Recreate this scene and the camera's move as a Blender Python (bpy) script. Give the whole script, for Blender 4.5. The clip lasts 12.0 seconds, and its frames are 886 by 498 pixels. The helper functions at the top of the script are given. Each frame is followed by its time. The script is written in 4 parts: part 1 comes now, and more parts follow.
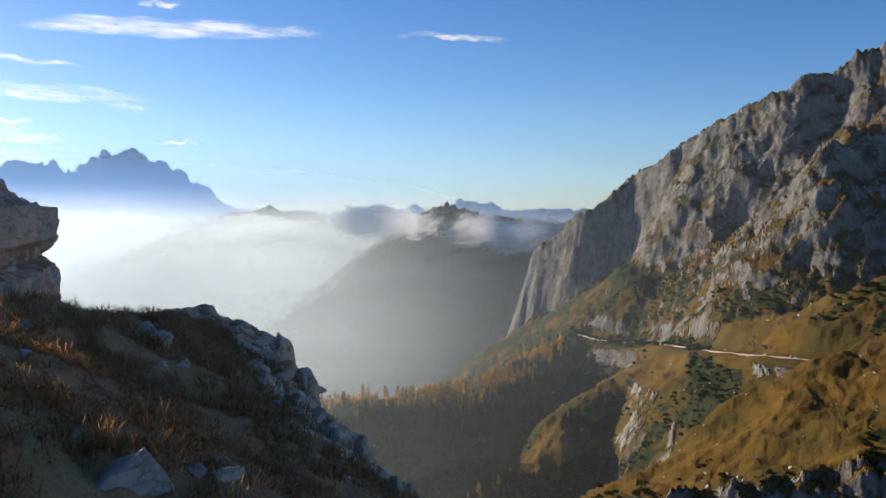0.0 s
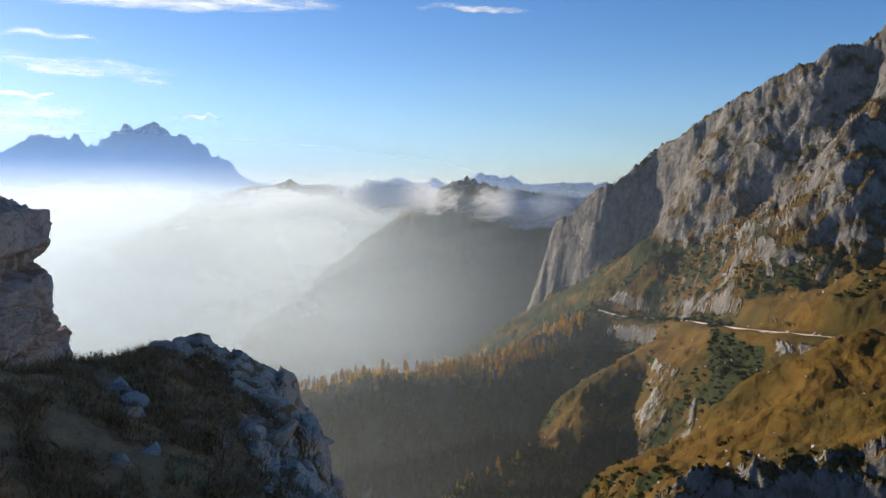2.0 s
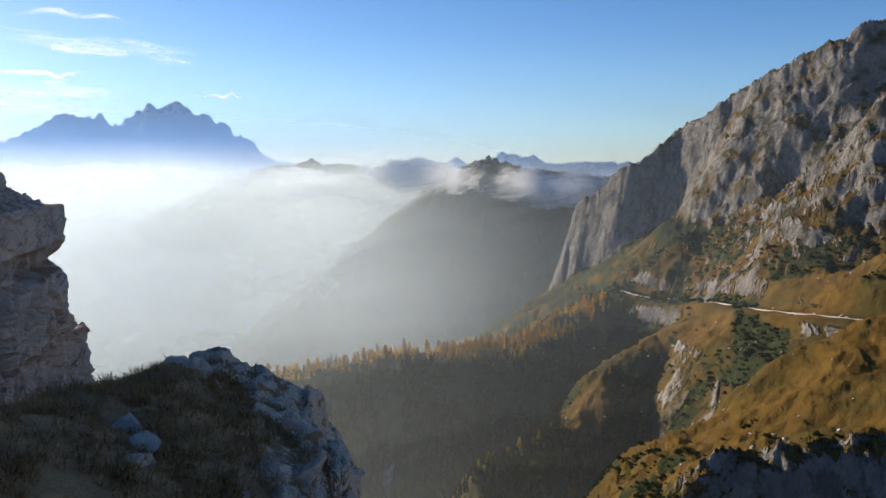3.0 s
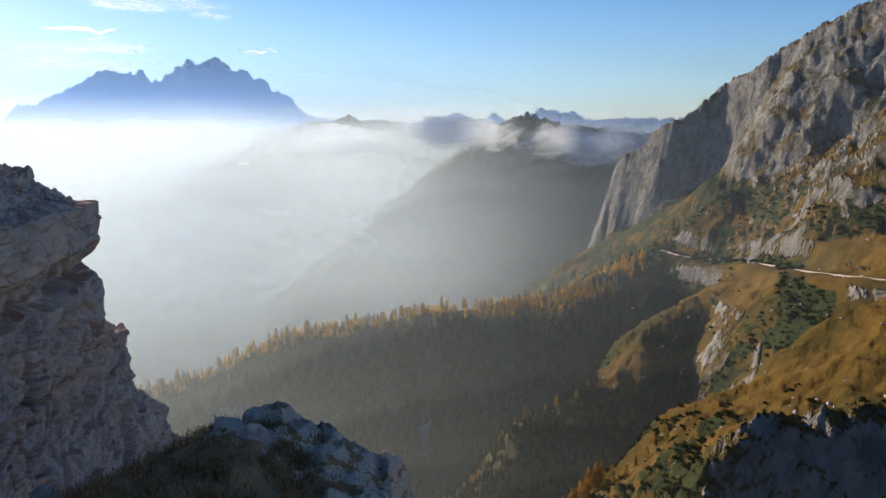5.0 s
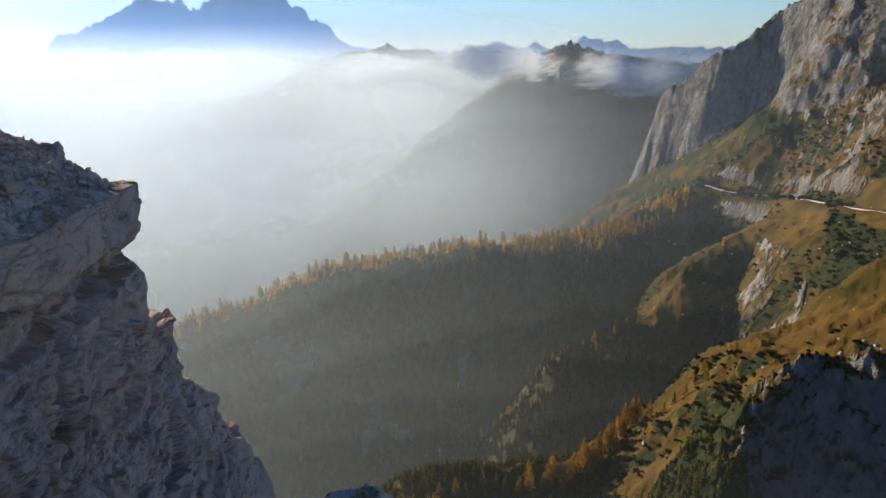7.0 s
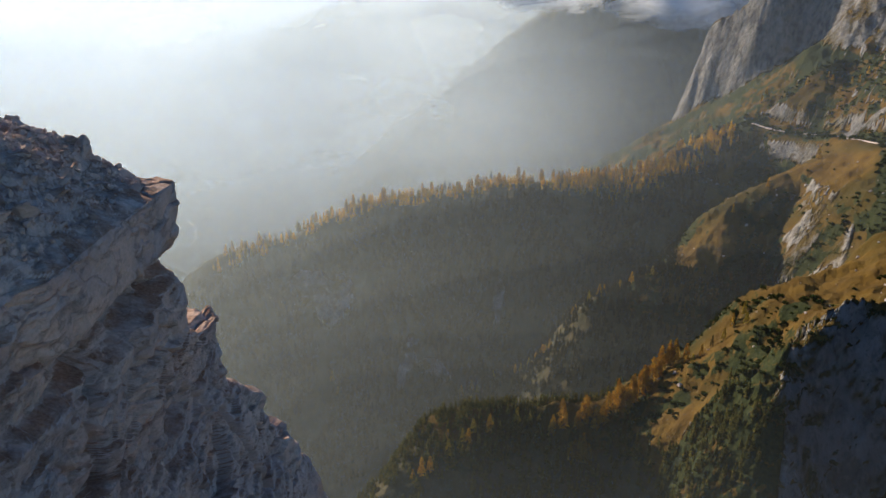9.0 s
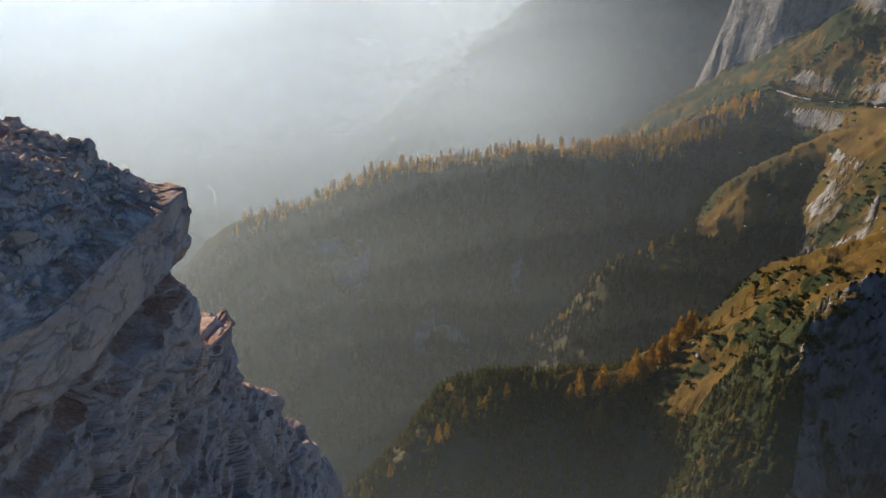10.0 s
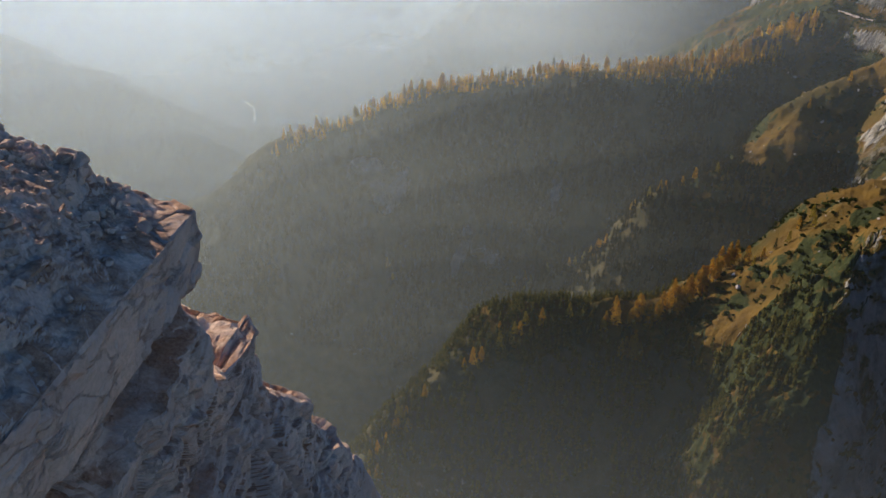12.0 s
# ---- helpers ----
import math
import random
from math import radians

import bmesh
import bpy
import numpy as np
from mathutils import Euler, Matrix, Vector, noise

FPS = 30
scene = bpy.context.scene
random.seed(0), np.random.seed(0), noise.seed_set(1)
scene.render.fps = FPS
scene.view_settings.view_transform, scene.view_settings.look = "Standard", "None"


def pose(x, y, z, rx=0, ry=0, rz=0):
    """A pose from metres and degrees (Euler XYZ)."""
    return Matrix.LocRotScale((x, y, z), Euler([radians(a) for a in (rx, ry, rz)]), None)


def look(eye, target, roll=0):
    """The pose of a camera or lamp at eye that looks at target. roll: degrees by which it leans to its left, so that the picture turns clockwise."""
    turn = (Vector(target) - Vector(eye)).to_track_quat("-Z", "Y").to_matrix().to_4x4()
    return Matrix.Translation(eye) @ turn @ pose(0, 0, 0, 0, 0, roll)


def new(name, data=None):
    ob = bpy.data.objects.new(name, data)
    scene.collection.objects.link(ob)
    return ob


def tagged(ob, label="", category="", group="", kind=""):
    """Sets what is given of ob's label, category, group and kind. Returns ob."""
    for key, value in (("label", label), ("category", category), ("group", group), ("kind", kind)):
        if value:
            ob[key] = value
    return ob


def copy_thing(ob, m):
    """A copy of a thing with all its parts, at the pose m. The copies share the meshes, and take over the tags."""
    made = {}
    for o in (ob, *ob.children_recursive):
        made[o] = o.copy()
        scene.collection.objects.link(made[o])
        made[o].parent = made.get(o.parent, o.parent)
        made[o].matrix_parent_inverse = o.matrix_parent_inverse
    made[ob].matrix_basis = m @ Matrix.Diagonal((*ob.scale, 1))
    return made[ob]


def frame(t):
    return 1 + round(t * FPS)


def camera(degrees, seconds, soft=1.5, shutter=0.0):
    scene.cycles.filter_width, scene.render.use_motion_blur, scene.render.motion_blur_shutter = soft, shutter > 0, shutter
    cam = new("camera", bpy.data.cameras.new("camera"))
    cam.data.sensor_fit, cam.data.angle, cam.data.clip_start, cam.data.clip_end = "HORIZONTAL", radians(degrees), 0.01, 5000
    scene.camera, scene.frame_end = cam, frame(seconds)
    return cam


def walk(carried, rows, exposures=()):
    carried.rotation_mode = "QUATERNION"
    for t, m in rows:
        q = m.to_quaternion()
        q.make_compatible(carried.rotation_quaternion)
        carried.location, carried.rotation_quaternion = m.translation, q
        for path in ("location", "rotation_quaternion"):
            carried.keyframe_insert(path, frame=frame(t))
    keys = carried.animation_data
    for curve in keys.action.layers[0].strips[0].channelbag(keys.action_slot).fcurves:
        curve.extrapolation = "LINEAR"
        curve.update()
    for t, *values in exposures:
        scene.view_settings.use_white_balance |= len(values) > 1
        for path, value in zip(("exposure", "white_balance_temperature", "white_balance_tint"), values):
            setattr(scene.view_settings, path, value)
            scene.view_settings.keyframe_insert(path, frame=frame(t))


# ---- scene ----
from mathutils.bvhtree import BVHTree

cam = camera(59.2, 12.0)
# seconds, eye in metres, pitch and heading in degrees
PATH = [
    (0, 0.000, 0.000, 0.000, -2.700, -0.000),
    (0.5, 0.081, 0.636, 0.277, -3.152, 0.109),
    (1, 0.084, 1.293, 0.547, -3.657, 0.306),
    (1.5, 0.032, 1.960, 0.791, -4.117, 0.777),
    (2, -0.110, 2.700, 1.062, -4.615, 1.452),
    (2.5, -0.286, 3.468, 1.314, -5.322, 2.243),
    (3, -0.562, 4.370, 1.569, -6.132, 3.019),
    (5, -2.078, 7.836, 2.683, -9.313, 5.739),
    (5.5, -2.517, 8.707, 2.947, -10.550, 6.407),
    (6, -2.970, 9.646, 3.205, -11.815, 7.114),
    (6.5, -3.467, 10.580, 3.456, -13.039, 7.799),
    (7, -3.919, 11.457, 3.724, -14.315, 8.564),
    (9, -5.469, 14.572, 4.791, -19.072, 11.316),
    (9.5, -5.815, 15.349, 5.035, -20.182, 11.980),
    (10, -6.089, 16.143, 5.348, -21.539, 12.707),
    (10.5, -6.345, 16.933, 5.614, -22.786, 13.363),
    (11, -6.593, 17.768, 5.913, -24.233, 14.104),
    (11.5, -6.842, 18.555, 6.179, -25.756, 14.879),
    (12, -7.133, 19.432, 6.422, -27.419, 15.748),
]
walk(cam, [(t, pose(x, y, z, 90 + p, 0, w)) for t, x, y, z, p, w in PATH], [(0.0, 0.4, 6150, 10), (12.0, 0.4, 6150, 10)])

# ---- light: a low sun ahead and to the left, behind the foreground knoll ----
SUN_AZ, SUN_EL = -57.0, 17.0
sun_way = Vector((math.sin(radians(SUN_AZ)) * math.cos(radians(SUN_EL)), math.cos(radians(SUN_AZ)) * math.cos(radians(SUN_EL)), math.sin(radians(SUN_EL))))
sun = new("sun", bpy.data.lights.new("sun", "SUN"))
sun.data.energy, sun.data.angle, sun.data.color = 5.0, radians(0.6), (1.0, 0.87, 0.68)
sun.matrix_world = look(sun_way * 3000, (0, 0, 0))
world = bpy.data.worlds.new("sky")
scene.world = world
world.use_nodes = True
wt = world.node_tree
sky = wt.nodes.new("ShaderNodeTexSky")
sky.sky_type, sky.sun_disc = "NISHITA", False
sky.sun_elevation, sky.sun_rotation = radians(SUN_EL), radians(SUN_AZ)
sky.altitude, sky.air_density, sky.dust_density, sky.ozone_density = 1800, 1.0, 0.9, 2.2
wt.nodes["Background"].inputs["Strength"].default_value = 0.104
hue = wt.nodes.new("ShaderNodeHueSaturation")
hue.inputs["Hue"].default_value, hue.inputs["Saturation"].default_value = 0.51, 1.26
wt.links.new(sky.outputs[0], hue.inputs["Color"])
wt.links.new(hue.outputs[0], wt.nodes["Background"].inputs["Color"])


# ---- node helpers ----
class Mat:
    """A node material under construction."""

    def __init__(self, name):
        self.m = bpy.data.materials.new(name)
        self.m.use_nodes = True
        self.t = self.m.node_tree
        self.t.nodes.clear()
        self.out = self.t.nodes.new("ShaderNodeOutputMaterial")

    def node(self, kind, **sets):
        n = self.t.nodes.new(kind)
        for k, v in sets.items():
            setattr(n, k, v)
        return n

    def put(self, socket, v):
        if isinstance(v, bpy.types.NodeSocket):
            self.t.links.new(v, socket)
        elif v is not None:
            socket.default_value = (*v, 1.0) if isinstance(v, tuple) and len(v) == 3 and socket.type == "RGBA" else v

    def math(self, op, a, b=None, c=None, clamp=False):
        n = self.node("ShaderNodeMath", operation=op, use_clamp=clamp)
        for i, v in enumerate((a, b, c)):
            self.put(n.inputs[i], v)
        return n.outputs[0]

    def mix(self, f, a, b, blend="MIX"):
        n = self.node("ShaderNodeMix", data_type="RGBA", blend_type=blend)
        self.put(n.inputs[0], f), self.put(n.inputs[6], a), self.put(n.inputs[7], b)
        return n.outputs[2]

    def ramp(self, v, lo, hi, a=0.0, b=1.0):
        n = self.node("ShaderNodeMapRange", interpolation_type="SMOOTHSTEP")
        for i, x in enumerate((v, lo, hi, a, b)):
            self.put(n.inputs[i], x)
        return n.outputs[0]

    def place(self, scale=(1, 1, 1)):
        g = self.node("ShaderNodeNewGeometry")
        n = self.node("ShaderNodeVectorMath", operation="MULTIPLY")
        self.put(n.inputs[0], g.outputs["Position"])
        n.inputs[1].default_value = scale
        return n.outputs[0]

    def noise(self, p, scale, detail=5.0, rough=0.55, kind="FBM", warp=0.0):
        n = self.node("ShaderNodeTexNoise", noise_type=kind)
        self.put(n.inputs["Vector"], p)
        n.inputs["Scale"].default_value, n.inputs["Detail"].default_value = scale, detail
        n.inputs["Roughness"].default_value, n.inputs["Distortion"].default_value = rough, warp
        return n.outputs[0]

    def cells(self, p, scale, feature="F1", rand=1.0):
        n = self.node("ShaderNodeTexVoronoi", feature=feature)
        self.put(n.inputs["Vector"], p)
        n.inputs["Scale"].default_value = scale
        if "Randomness" in n.inputs:
            n.inputs["Randomness"].default_value = rand
        return n.outputs[0]

    def attr(self, name):
        return self.node("ShaderNodeAttribute", attribute_name=name).outputs["Fac"]

    def bump(self, h, strength, dist, normal=None):
        n = self.node("ShaderNodeBump")
        n.inputs["Strength"].default_value, n.inputs["Distance"].default_value = strength, dist
        self.put(n.inputs["Height"], h)
        self.put(n.inputs["Normal"], normal)
        return n.outputs[0]

    def finish(self, color, rough=0.9, normal=None, spec=0.2):
        b = self.node("ShaderNodeBsdfPrincipled")
        self.put(b.inputs["Base Color"], color), self.put(b.inputs["Roughness"], rough), self.put(b.inputs["Normal"], normal)
        b.inputs["Specular IOR Level"].default_value = spec
        self.t.links.new(b.outputs[0], self.out.inputs[0])
        return self.m

    def up(self):
        g = self.node("ShaderNodeNewGeometry")
        s = self.node("ShaderNodeSeparateXYZ")
        self.t.links.new(g.outputs["Normal"], s.inputs[0])
        return s.outputs[2]


# ---- noise fields on arrays ----
def perlin(x, y, seed=0):
    xi, yi = np.floor(x).astype(np.int64), np.floor(y).astype(np.int64)
    xf, yf = x - xi, y - yi

    def grad(a, b, dx, dy):
        h = (a * 374761393 + b * 668265263 + seed * 974634777) & 0xFFFFFFFF
        h = ((h ^ (h >> 13)) * 1274126177) & 0xFFFFFFFF
        t = ((h ^ (h >> 16)) & 1023) * (2 * math.pi / 1024)
        return np.cos(t) * dx + np.sin(t) * dy

    u, v = xf * xf * xf * (xf * (xf * 6 - 15) + 10), yf * yf * yf * (yf * (yf * 6 - 15) + 10)
    a = grad(xi, yi, xf, yf) * (1 - u) + grad(xi + 1, yi, xf - 1, yf) * u
    b = grad(xi, yi + 1, xf, yf - 1) * (1 - u) + grad(xi + 1, yi + 1, xf - 1, yf - 1) * u
    return (a * (1 - v) + b * v) * 1.5


def fbm(x, y, octaves=4, seed=0, gain=0.5):
    s, a = 0.0, 1.0
    for k in range(octaves):
        s = s + a * perlin(x * 2.03 ** k + 17.3 * k, y * 2.03 ** k - 9.1 * k, seed + k)
        a *= gain
    return s


def ridged(x, y, octaves=4, seed=0, gain=0.5):
    s, a = 0.0, 1.0
    for k in range(octaves):
        s = s + a * (1 - 2 * np.abs(perlin(x * 2.07 ** k + 5.7 * k, y * 2.07 ** k + 3.1 * k, seed + k)))
        a *= gain
    return s


def step(v, lo, hi):
    t = np.clip((v - lo) / (hi - lo), 0, 1)
    return t * t * (3 - 2 * t)


# ---- the land: ridge crests (x, y, z) and how their flanks fall ----
# (the road slope and the near bench are shaped by functions of their own)
# flank: slope of the upper wall, its width, slope below; ribs: height and spacing of the ribs that run down
RIDGES = {
    "peak": ([(800, 830, 330), (640, 960, 262), (560, 1000, 206), (532, 1008, 200), (520, 1012, 190), (470, 1040, 172), (410, 1062, 139), (372, 1080, 122), (362, 1082, 113)], 1.75, 110, 0.75, 9, 60),
    "nose": ([(420, 1070, 126), (362, 1082, 112), (276, 1158, 51), (231, 1167, 11), (192, 1185, -17), (164, 1199, -43), (144, 1211, -70), (137, 1217, -95)], 3.3, 52, 0.62, 9, 44),
    "buttress": ([(585, 930, 200), (490, 850, 112), (400, 810, 55), (345, 840, -8), (318, 900, -48)], 1.3, 60, 1.1, 9, 50),
    "shoulder": ([(700, 800, 140), (640, 600, 90), (540, 420, 35), (450, 200, -20)], 0.8, 400, 0.8, 10, 90),
    "road_spur": ([(272, 742, -112), (238, 795, -139), (190, 780, -153), (143, 755, -180), (111, 706, -199), (82, 685, -215), (51, 662, -230), (20, 645, -246), (-60, 640, -330)], 0.5, 22, 1.26, 9, 34),
    "road_slope": ([], 0, 0, 0, 0, 1),
    "near_spur": ([(330, 560, -80), (202, 522, -130), (181, 514, -140), (149, 498, -162), (108, 488, -178), (67, 475, -212), (33, 459, -229), (12, 440, -235), (-45, 418, -237), (-77, 393, -242), (-118, 355, -272), (-126, 339, -288), (-134, 322, -310), (-150, 300, -370)], 0.5, 16, 1.4, 4, 36),
    "near_bench": ([], 0, 0, 0, 0, 1),
    "near_crag": ([(300, 380, -112), (157, 395, -148), (137, 402, -149), (114, 402, -155), (97, 388, -168), (84, 366, -184)], 0.6, 10, 1.9, 12, 20),
    "larch_ridge": ([(300, 960, -95), (178, 984, -156), (110, 930, -172), (41, 870, -200), (-120, 860, -213), (-250, 830, -233), (-385, 750, -278), (-480, 740, -350)], 0.32, 30, 1.05, 9, 50),
    "wooded_hill": ([(-20, 660, -330), (-121, 668, -372), (-235, 668, -402), (-285, 605, -424), (-300, 540, -460)], 0.55, 40, 0.8, 7, 50),
    "hazy_wall": ([(700, 1900, 60), (308, 1976, -25), (100, 1995, -5), (5, 2000, 26), (-66, 1959, -10), (-145, 1874, -78), (-285, 1727, -194), (-340, 1625, -242), (-383, 1512, -304)], 0.7, 100, 0.8, 25, 130),
    "far_wall": ([(300, 3000, -10), (-202, 3043, -33), (-423, 2970, -36), (-506, 2957, 7), (-609, 2937, 7), (-661, 2926, 32), (-700, 2917, 11), (-808, 2889, 0), (-935, 2850, -60), (-1200, 2850, -160), (-1500, 2800, -300)], 0.8, 60, 0.7, 16, 160),
    "valley_hill": ([(-1300, 1080, -210), (-1060, 1060, -272), (-918, 1056, -312), (-592, 985, -405)], 0.5, 80, 0.6, 8, 90),
    "camera_ridge": ([(-60, 60, -70), (-20, 30, -50), (-6, 12, -45), (20, -60, -30), (90, -300, 10)], 2.2, 60, 1.6, 6, 30),
    "north_peaks": ([(1200, 3900, 20), (700, 4000, 14), (420, 4000, 12), (384, 3981, 0), (300, 3990, 18), (241, 3993, 46), (160, 3997, 44), (110, 3999, 58), (85, 3999, 72), (60, 4000, 52), (10, 4000, 26), (-60, 4050, 8), (-120, 4050, 30), (-151, 4047, 47), (-180, 4047, 20), (-268, 4041, 15), (-310, 4038, 38), (-340, 4036, 41), (-370, 4033, 26), (-398, 4030, 9), (-456, 4024, 20), (-542, 4013, 0), (-800, 3980, 0), (-1091, 3900, 18)], 1.3, 40, 0.8, 8, 120),
    "blue_massif": ([(-1106, 3900, 28), (-1167, 3900, 101), (-1223, 3900, 152), (-1279, 3900, 163), (-1329, 3900, 214), (-1371, 3900, 242), (-1447, 3900, 236), (-1516, 3900, 286), (-1600, 3900, 303), (-1685, 3900, 292), (-1742, 3900, 250), (-1785, 3900, 222), (-1847, 3900, 194), (-1925, 3900, 242), (-2038, 3900, 219), (-2128, 3900, 244), (-2264, 3900, 199), (-2379, 3900, 129), (-2550, 3900, 67), (-2663, 3900, 50)], 1.4, 60, 0.85, 30, 190),
}
FLOOR = -455.0
NAMES = list(RIDGES)


def ruled_by(rule, *names):
    return np.isin(rule, [NAMES.index(n) for n in names])


ROAD = [(171, 972, -153.5), (178, 958, -154), (190, 940, -155), (203, 920, -154), (218, 905, -152), (230, 880, -149), (234, 840, -143), (240, 797, -137.5), (243, 745, -131.5), (246, 711, -127.5), (257, 668, -122.5), (272, 625, -117), (286, 598, -114.5),
        (301, 575, -112.8), (322, 557, -112), (360, 520, -108), (400, 470, -104)]
TRACK = [(60, 885, -196), (86, 893, -193), (108, 888, -196), (125, 868, -203)]


def slope_height(x, y):
    """The grass slope that carries the road: it rises from the road to a crest and falls on below it."""
    best, z = np.full(x.shape, 1e9), np.full(x.shape, -1e9)
    for (ax, ay, za), (bx, by, zb) in zip(ROAD[7:], ROAD[8:]):
        dx, dy = bx - ax, by - ay
        t = np.clip(((x - ax) * dx + (y - ay) * dy) / (dx * dx + dy * dy), 0, 1)
        d = np.hypot(x - ax - t * dx, y - ay - t * dy)
        up = dx * (y - ay) - dy * (x - ax) > 0
        crest = np.interp(ay + t * dy, (470, 557, 625, 668, 711, 745, 797), (165, 147, 98, 72, 50, 35, 12))
        over = np.where(up, 0.58 * np.minimum(d, crest) - 0.9 * np.maximum(d - crest, 0), -0.62 * np.minimum(d, 55) - 1.25 * np.maximum(d - 55, 0))
        z = np.where(d < best, za + t * (zb - za) + over, z)
        best = np.minimum(d, best)
    return z + 2.5 * fbm(x / 45, y / 45, 3, 97) * step(best, 5, 30)


def bench_height(x, y):
    """The near grass bench: it lies between a back crest and a rim over the crag and falls away to the west."""
    crest = np.interp(x, (-45, 33, 108, 202, 330), (418, 459, 488, 522, 560))
    rim = np.interp(x, (50, 97, 112, 157, 300), (402, 390, 404, 398, 384))
    high = np.interp(x, (-40, 12, 33, 67, 108, 149, 202, 330), (-300, -244, -231, -212, -178, -161, -130, -70))
    low = np.interp(x, (0, 60, 84, 97, 112, 137, 157, 300), (-290, -222, -190, -170, -156, -150, -147, -100))
    f = np.clip((y - rim) / (crest - rim), 0, 1)
    return low + (high - low) * f + 2.2 * fbm(x / 34, y / 34, 3, 93) - 1.7 * np.maximum(rim - y, 0) - 1.2 * np.maximum(y - crest, 0) - 1.6 * np.maximum(15 - x, 0)


def land(X, Y):
    """Height of the land at the points X, Y, without the foreground knoll, and which ridge rules there."""
    wx, wy = X + 14 * fbm(X / 130, Y / 130, 3, 3), Y + 14 * fbm(X / 130, Y / 130, 3, 7)
    Z = FLOOR + 25 * fbm(X / 400, Y / 400, 3, 11) + 0.03 * np.abs(X + 350)
    rule, ruled = np.full(X.shape, -1), Z.copy()
    bend = 34 * fbm(X / 90, Y / 90, 3, 13)
    for i, (nodes, s1, w1, s2, rib, gap) in enumerate(RIDGES.values()):
        best, run = np.full(X.shape, -1e9), 0.0
        for (ax, ay, az), (bx, by, bz) in zip(nodes, nodes[1:]):
            dx, dy = bx - ax, by - ay
            L = math.hypot(dx, dy)
            t = np.clip(((wx - ax) * dx + (wy - ay) * dy) / (L * L), 0, 1)
            d = np.hypot(wx - ax - t * dx, wy - ay - t * dy)
            near = d < 650
            t, d = t[near], d[near]
            s = run + t * L + bend[near]
            run += L
            z = az + t * (bz - az) - s1 * np.minimum(d, w1) - s2 * np.maximum(d - w1, 0)
            z = z + rib * np.clip(d / 60, 0, 1) * (ridged(s / gap, d / (gap * 4) + i * 3.7, 3, 20 + i) - 0.6) * 0.5
            best[near] = np.maximum(best[near], z)
        if NAMES[i] == "near_bench":
            best = bench_height(wx, wy)
        if NAMES[i] == "road_slope":
            best = slope_height(X, Y)
        rule, ruled = np.where(best > ruled, i, rule), np.maximum(best, ruled)
        k = 5.0
        top = np.maximum(Z, best)
        Z = top + k * np.log(np.exp(np.clip((Z - top) / k, -30, 0)) + np.exp(np.clip((best - top) / k, -30, 0)))
    crag = np.isin(rule, [NAMES.index(n) for n in ("peak", "nose", "buttress")])
    massif = np.isin(rule, [NAMES.index(n) for n in ("blue_massif", "north_peaks")])
    fade = step(Z, -125, -55)
    for tall, deep, seed in ((52, 0.62, 61), (19, 0.5, 64)):
        bench = (Z - 0.5 * X) / tall + 0.8 * fbm(X / 120, Y / 120, 3, seed)
        f = bench - np.floor(bench)
        ledge = np.interp(f, (0, 0.42, 0.52, 1), (0, 0.14, 0.3, 1))
        Z = Z + np.where(crag, fade * deep * tall * (ledge - f + 0.17) * (0.55 + 0.45 * step(fbm(X / 70, Y / 70, 2, seed + 1), -0.3, 0.25)), 0)
    Z = Z + np.where(ruled_by(rule, "near_crag"), step(ruled, -90, -150) * (5 * ridged(wx / 26, wy / 26, 4, 85, 0.6) - 4), 0)
    Z = Z + np.where(crag, fade * (4.5 * ridged(wx / 48, wy / 48, 4, 65, 0.55) - 3), 0)
    Z = Z + np.where(massif, np.where(ruled_by(rule, "north_peaks"), 10, 24) * (ridged(X / 130, Y / 260, 5, 67, 0.6) - 0.5), 0)
    return Z + 5 * fbm(X / 60, Y / 60, 4, 31, 0.55) + np.where(crag, 2.0, 1.3) * ridged(X / 17, Y / 17, 3, 41) + np.where(crag, 0.8, 0.3) * ridged(X / 8, Y / 8, 2, 43), rule


def sheet_mesh(name, V, rows, cols, mat, wrap=False, smooth=True):
    """A mesh from a grid of points."""
    i = np.arange(rows * cols).reshape(rows, cols)
    if wrap:
        i = np.concatenate([i, i[:, :1]], 1)
    q = np.stack([i[:-1, :-1], i[:-1, 1:], i[1:, 1:], i[1:, :-1]], -1).reshape(-1, 4)
    me = bpy.data.meshes.new(name)
    me.vertices.add(len(V)), me.loops.add(q.size), me.polygons.add(len(q))
    me.vertices.foreach_set("co", np.ascontiguousarray(V, dtype=np.float32).ravel())
    me.loops.foreach_set("vertex_index", q.ravel().astype(np.int32))
    me.polygons.foreach_set("loop_start", np.arange(0, q.size, 4, dtype=np.int32))
    me.polygons.foreach_set("use_smooth", np.full(len(q), smooth))
    me.update(calc_edges=True)
    me.materials.append(mat)
    return me


def give(me, name, values):
    a = me.attributes.new(name, "FLOAT", "POINT")
    a.data.foreach_set("value", np.ascontiguousarray(values, dtype=np.float32).ravel())


